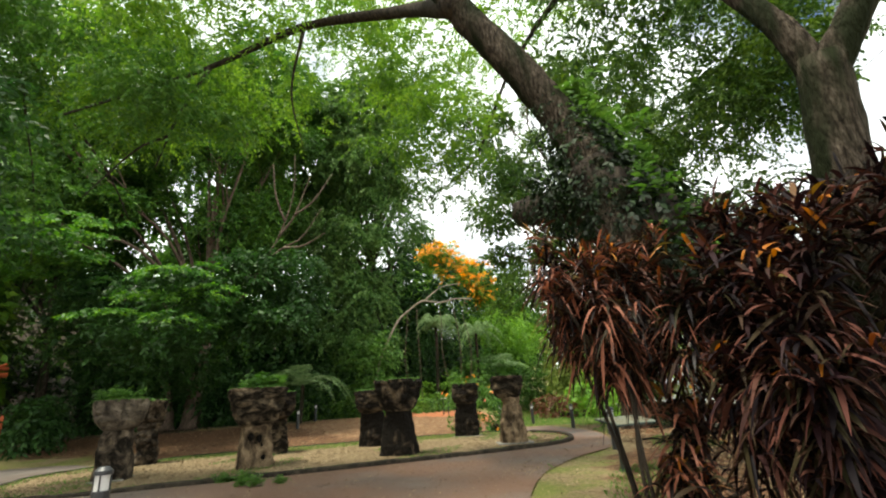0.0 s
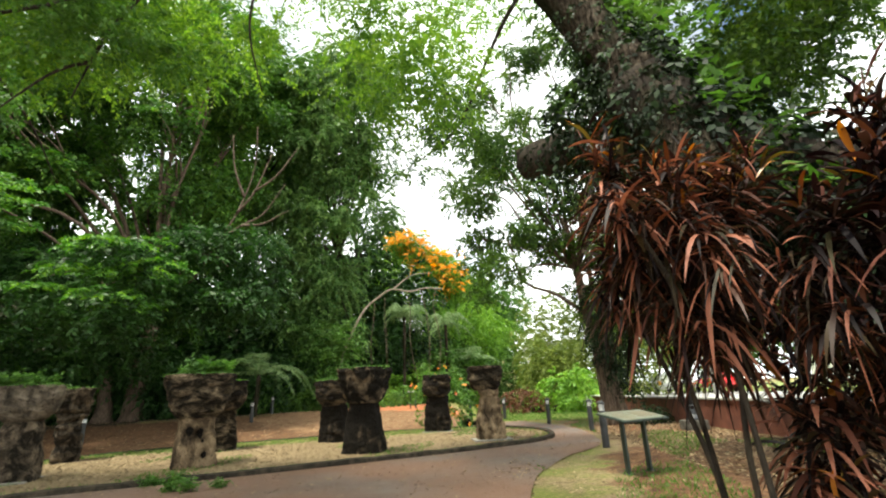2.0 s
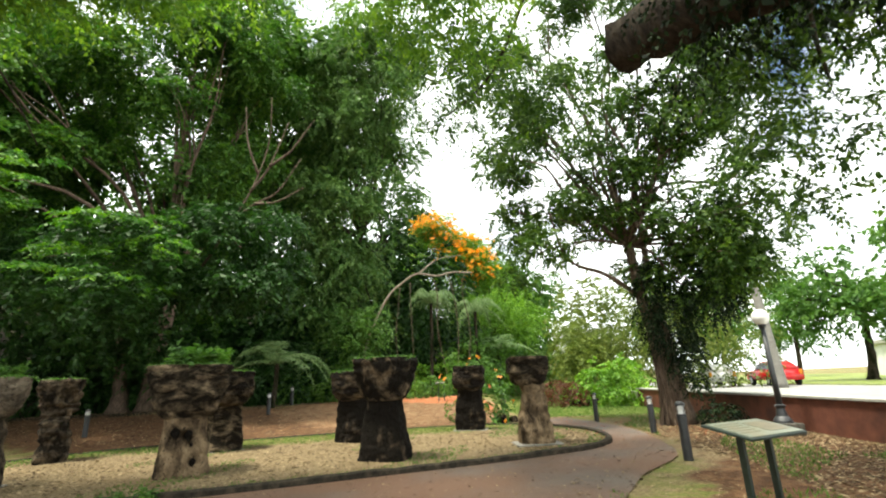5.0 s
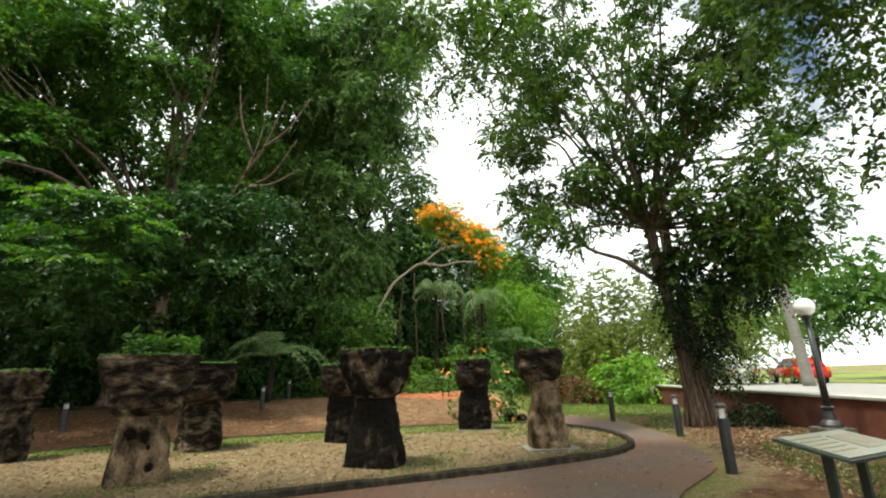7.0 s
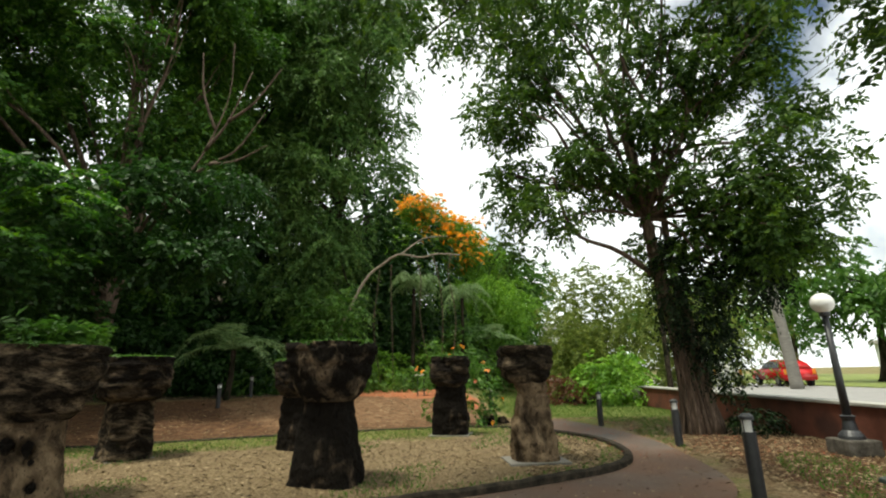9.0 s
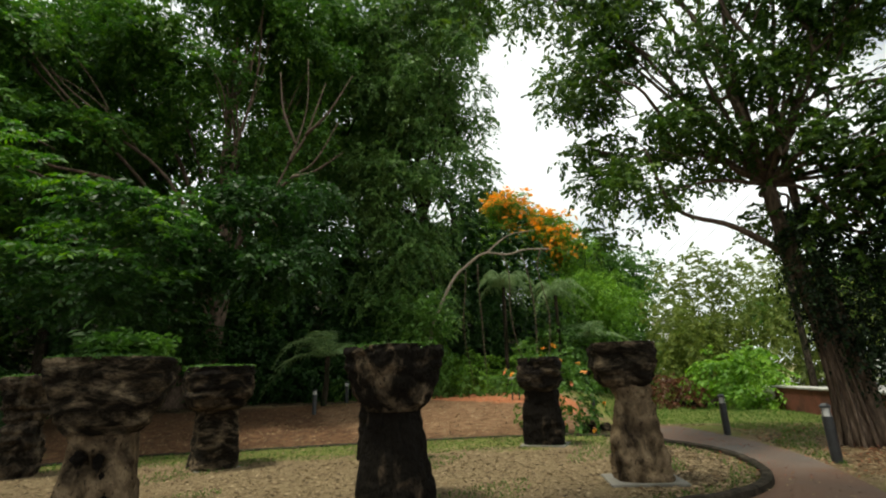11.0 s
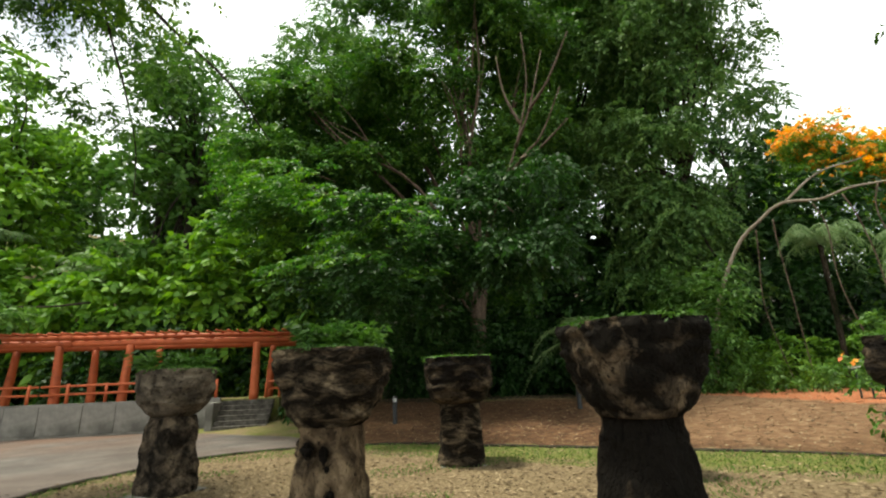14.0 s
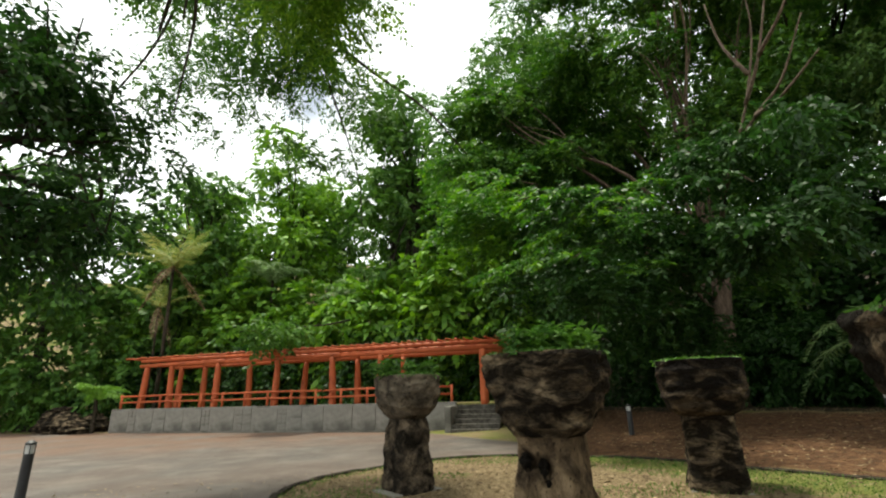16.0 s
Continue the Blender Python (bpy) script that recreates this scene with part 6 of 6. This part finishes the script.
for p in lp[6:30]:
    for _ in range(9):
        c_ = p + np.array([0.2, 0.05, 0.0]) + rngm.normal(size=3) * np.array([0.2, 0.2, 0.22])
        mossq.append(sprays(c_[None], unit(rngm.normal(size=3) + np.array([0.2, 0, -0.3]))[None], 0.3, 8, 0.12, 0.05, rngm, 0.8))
mo_ = quads_ob("moss_growth", np.concatenate(mossq), EPIPHYTE_SHADED)
tagged(mo_, "hanging moss and epiphytes on the leaning trunk, blackened as shaded", "moss", kind="stuff")
fe_ = quads_ob("trunk_ferns", np.concatenate(fernq), LEAF_FERN)
tagged(fe_, "bright green ferns growing along the leaning trunk", "fern", kind="stuff")


# ---------------------------------------------------------------- red ti plants
def ti_leaf_strip(base, axis, L, W, rng, droop):
    """The two edges of a long arching strap leaf, six points each."""
    side_ = unit(np.cross(axis, np.array([0, 0, 1.0]) + 0.25 * rng.normal(size=3)))
    t = np.linspace(0, 1, 6)
    c = base[None] + axis[None] * (L * t)[:, None] + side_[None] * (0.08 * rng.normal() * L * t ** 2)[:, None]
    c[:, 2] -= droop * L * t ** 2.2
    w = np.array([0.3, 0.8, 1.0, 0.95, 0.6, 0.05]) * W * 0.5
    return np.stack([c + side_[None] * w[:, None], c - side_[None] * w[:, None]], 1)


def strips_ob(name, leaves, material, parent):
    """Joined strap leaves: each is one island."""
    v = np.array(leaves)
    n = len(v)
    faces = [(12 * i + 2 * j, 12 * i + 2 * j + 1, 12 * i + 2 * j + 3, 12 * i + 2 * j + 2) for i in range(n) for j in range(5)]
    return mesh_ob(name, v.reshape(-1, 3), faces, material, parent, smooth=True)


def ti_plant(x, y, heads, seed, label, leaf=0.3, width=0.036, leafm=LEAF_TI_SHADED, count=230, fresh=0.12):
    """Bare stems, each ending in a long mop of drooping strap leaves with a fresher tip."""
    rng = np.random.default_rng(seed)
    e = thing("ti_plant", (x, y, float(gz(x, y))), label, "shrub", "red ti plants beside the old tree")
    dark, tip, stems = [], [], []
    for hx_, hy_, hz_, mop in heads:
        p3 = np.array([hx_ - x, hy_ - y, hz_])
        if len(stems) < 2:
            p0 = np.array([rng.normal() * 0.12, rng.normal() * 0.12, -0.05])
        else:
            p0 = stems[len(stems) % 2][9].copy()
        q = smooth_path([p0, p0 + (p3 - p0) * 0.35 + rng.normal(size=3) * 0.05, p0 + (p3 - p0) * 0.7 + rng.normal(size=3) * 0.06, p3], 5)
        stems.append(q)
        v, f = tube_arrays(q, np.linspace(0.02, 0.011, len(q)), 7)
        mesh_ob("stem", v, f, BARK_DARK, e, smooth=True)
        dirn = unit(q[-1] - q[-4])
        for i in range(int(mop * count)):
            s = i / (mop * count)
            b = q[-1] - dirn * mop * (1 - s) * 0.9 + rng.normal(size=3) * 0.05
            a = i * 2.39996
            up = -0.1 + 1.5 * s ** 2.5
            ax = unit(np.array([math.cos(a), math.sin(a), up]) + 0.5 * rng.normal(size=3))
            L = leaf * rng.uniform(0.65, 1.25)
            lf = ti_leaf_strip(b, ax, L, width * rng.uniform(0.55, 1.25), rng, rng.uniform(0.3, 1.1) * (1.15 - 0.5 * s))
            (tip if s > 0.86 and rng.random() < fresh else dark).append(lf)
    strips_ob("leaves", dark, leafm, e)
    if tip:
        tagged(strips_ob("fresh_leaves", tip, LEAF_TI_TIP, e), "orange and yellow young leaves at the tips")
    return e


# plants 1, 2 and 6 wear the lit leaf colour, the others the shaded
ti_plant(2.25, 3.65, [(1.5, 3.0, 2.92, 0.9), (1.55, 3.4, 2.6, 0.95), (1.52, 2.74, 2.2, 0.7), (1.75, 3.3, 2.45, 1.0), (1.8, 3.05, 2.75, 0.95), (2.0, 3.45, 2.75, 1.0), (1.62, 3.5, 2.15, 0.85), (2.3, 3.6, 2.9, 1.0)], 1, "tall ti plant with drooping red-brown leaves, coloured as lit, and orange tips", 0.27, 0.026, LEAF_TI_LIT, 260, 0.45)
ti_plant(2.2, 3.2, [(1.95, 3.2, 2.5, 0.9), (2.15, 3.2, 2.85, 1.0), (2.45, 3.1, 2.7, 1.1), (2.7, 3.4, 3.0, 1.2), (2.1, 3.0, 2.0, 0.7), (2.25, 3.35, 1.9, 0.8), (2.45, 3.5, 1.75, 0.9), (2.05, 3.6, 1.7, 0.7), (2.7, 3.6, 1.9, 0.9)], 2, "dense ti plant with red-brown strap leaves coloured as lit", 0.27, 0.026, LEAF_TI_LIT, 260, 0.45)
ti_plant(3.3, 2.9, [(2.7, 2.6, 2.6, 1.9), (3.0, 2.7, 3.0, 2.2), (3.3, 2.4, 2.8, 2.1), (3.6, 2.9, 3.1, 2.2), (2.6, 2.4, 1.7, 1.1), (2.4, 2.7, 2.3, 1.3)], 3, "dense red ti plant with maroon strap leaves darkened as shaded")
ti_plant(3.3, 2.1, [(2.75, 1.9, 2.3, 1.8), (3.1, 1.8, 2.6, 2.1), (3.5, 2.0, 2.8, 2.2), (2.7, 1.7, 1.5, 1.1), (3.1, 1.6, 1.6, 1.2), (2.8, 2.0, 0.9, 0.7)], 4, "dense red ti plant with maroon strap leaves darkened as shaded")
ti_plant(3.6, 3.9, [(3.2, 3.7, 2.9, 1.7), (3.7, 3.6, 3.2, 2.0), (4.0, 3.2, 3.2, 2.0), (3.0, 4.0, 2.7, 1.4), (2.9, 3.6, 1.7, 1.1)], 5, "tall red ti plant, darkened as shaded, growing against the old trunk")
ti_plant(2.5, 2.9, [(2.35, 2.8, 0.8, 0.55), (2.6, 3.0, 1.0, 0.6), (2.75, 2.7, 0.9, 0.6), (2.5, 3.3, 1.5, 1.0), (2.7, 3.1, 1.35, 1.0), (2.9, 3.3, 1.6, 1.1)], 6, "low ti plant with yellow-green and orange leaves", 0.3, 0.038, LEAF_TI_LIT, 150, 0.6)

ti_plant(4.2, 2.4, [(4.0, 2.2, 3.0, 1.9), (4.4, 2.4, 3.3, 2.2), (4.8, 2.3, 3.3, 2.2), (4.4, 2.0, 2.4, 1.7), (3.8, 2.3, 2.6, 1.6)], 7, "tall dense maroon ti plant, darkened as shaded, hiding the old trunk")

# small ferns along the front kerb and a bough hanging over the pergola
rngf = np.random.default_rng(88)
for fx, fy, fs in ((-4.15, 9.1, 0.34), (-3.7, 9.35, 0.26), (-4.9, 10.05, 0.36), (-5.3, 9.95, 0.28), (-4.5, 9.2, 0.3)):
    q = np.concatenate([fern_tuft(None, (0, 0, 0), fs, rngf, fronds=12), fern_tuft(None, (0.08, 0.05, 0), fs * 0.8, rngf, fronds=9)])
    fo2 = quads_ob("small_fern", q, LEAF_MID)
    fo2.matrix_basis = pose(fx, fy, -0.05)
    tagged(fo2, "small dark green fern growing by the kerb", "fern", "ferns by the kerb")
over = thing("overhanging_branch", (0, 0, 0), "leafy branch hanging over the pergola roof", "branch")
tube("limb", [(-31.5, 12.5, 6.5), (-29.5, 10.5, 5.8), (-27.2, 8.2, 5.3), (-26.0, 6.2, 4.9)], 0.07, 0.02, BARK_DARK, over, 7, 6, 0.05, 3)
crown("leaf_spray", heap(-27.2, 8.0, 5.0, 1.8, 2.8, 0.7, 9, 0.8, 420, 0.5), LEAF_MID, over, 5.0, 0.6, 7, 0.3, 0.17, 0.5, 421, 0.3)

# ---------------------------------------------------------------- fallen leaves and grass
rngl = np.random.default_rng(71)


def scatter(name, n, box_, keep, size, material, label, lift=0.012, upright=0.0, aspect=0.45, z_of=None):
    """Loose leaves or blades strewn over the ground within a region."""
    x = rngl.uniform(box_[0], box_[1], n)
    y = rngl.uniform(box_[2], box_[3], n)
    ok = keep(x, y)
    x, y = x[ok], y[ok]
    rim = inside(x, y, RIM_LINE)
    z = gz(x, y)
    z = np.where(rim > 0.02, np.maximum(z, -0.012 + 0.03 * np.clip(rim / 3, 0, 1)), z) + lift
    if z_of is not None:
        z = np.full(len(x), z_of)
    a = rngl.uniform(0, 6.283, len(x))
    ax = unit(np.stack([np.cos(a), np.sin(a), rngl.normal(size=len(x)) * 0.15 + upright], 1))
    L = size * rngl.uniform(0.6, 1.4, len(x))
    return tagged(quads_ob(name, leaves_at(np.stack([x, y, z], 1), ax, L, L * aspect, rngl, 0.15, 3.0 if upright < 0.5 else 0.0), material), label, "ground cover", kind="stuff")


patch = lambda x, y: np.sin(1.3 * x + 0.7 * y) + np.sin(0.9 * y - 1.7 * x + 1) + np.sin(2.9 * x - 1.1 * y)
scatter("fallen_leaves", 30000, (-13, 4, 8.5, 21), lambda x, y: (inside(x, y, RIM_LINE) > 0.15) & (rngl.random(len(x)) < 0.65 - 0.25 * (y > 16.5 + 0.32 * (x + 4))), 0.085, DRY, "dry brown fallen leaves strewn round the stones")
scatter("fallen_leaves", 36000, (1.3, 8.6, 3, 24), lambda x, y: (inside(x, y, [(q[0], q[1]) for q in edge] + [(8.6, 24), (8.6, -14)]) < -0.0) | (x > 4.8), 0.085, DRY, "dry brown fallen leaves on the thin lawn")
scatter("fallen_petals", 1500, (3.2, 7.5, 15.5, 23), lambda x, y: rngl.random(len(x)) < 0.6, 0.06, DRY_RED, "red fallen petals and leaves on the path", 0.04)
scatter("path_leaves", 5000, (-12, 4.0, 2, 16), lambda x, y: inside(x, y, RIM_LINE) < -0.1, 0.06, DRY, "scattered small dry leaves on the asphalt", 0.004, z_of=-0.035)
scatter("bank_leaves", 9000, (-22, 1, 18, 30), lambda x, y: inside(x, y, RIM_LINE) < -0.2, 0.1, DRY, "dry leaves on the red-brown dirt")
scatter("grass", 42000, (-13, 4, 8.5, 21), lambda x, y: (inside(x, y, RIM_LINE) > 0.1) & ((patch(x, y) > 1.0) | ((y > 17.0 + 0.32 * (x + 4)) & (rngl.random(len(x)) < 0.8)) | (inside(x, y, RIM_LINE) < 0.5)), 0.07, LEAF_FERN, "thin patches of short green grass", -0.01, 1.4, 0.16)
scatter("grass", 60000, (1.4, 8.6, 3, 40), lambda x, y: (x > 1.9) & ((x > 4.9) | (y < 10) | (y > 24)) & ((patch(x * 0.8, y * 0.8) > 0.6) | (y > 22)), 0.08, LEAF_FERN, "thin lawn of short green grass", -0.01, 1.4, 0.16)
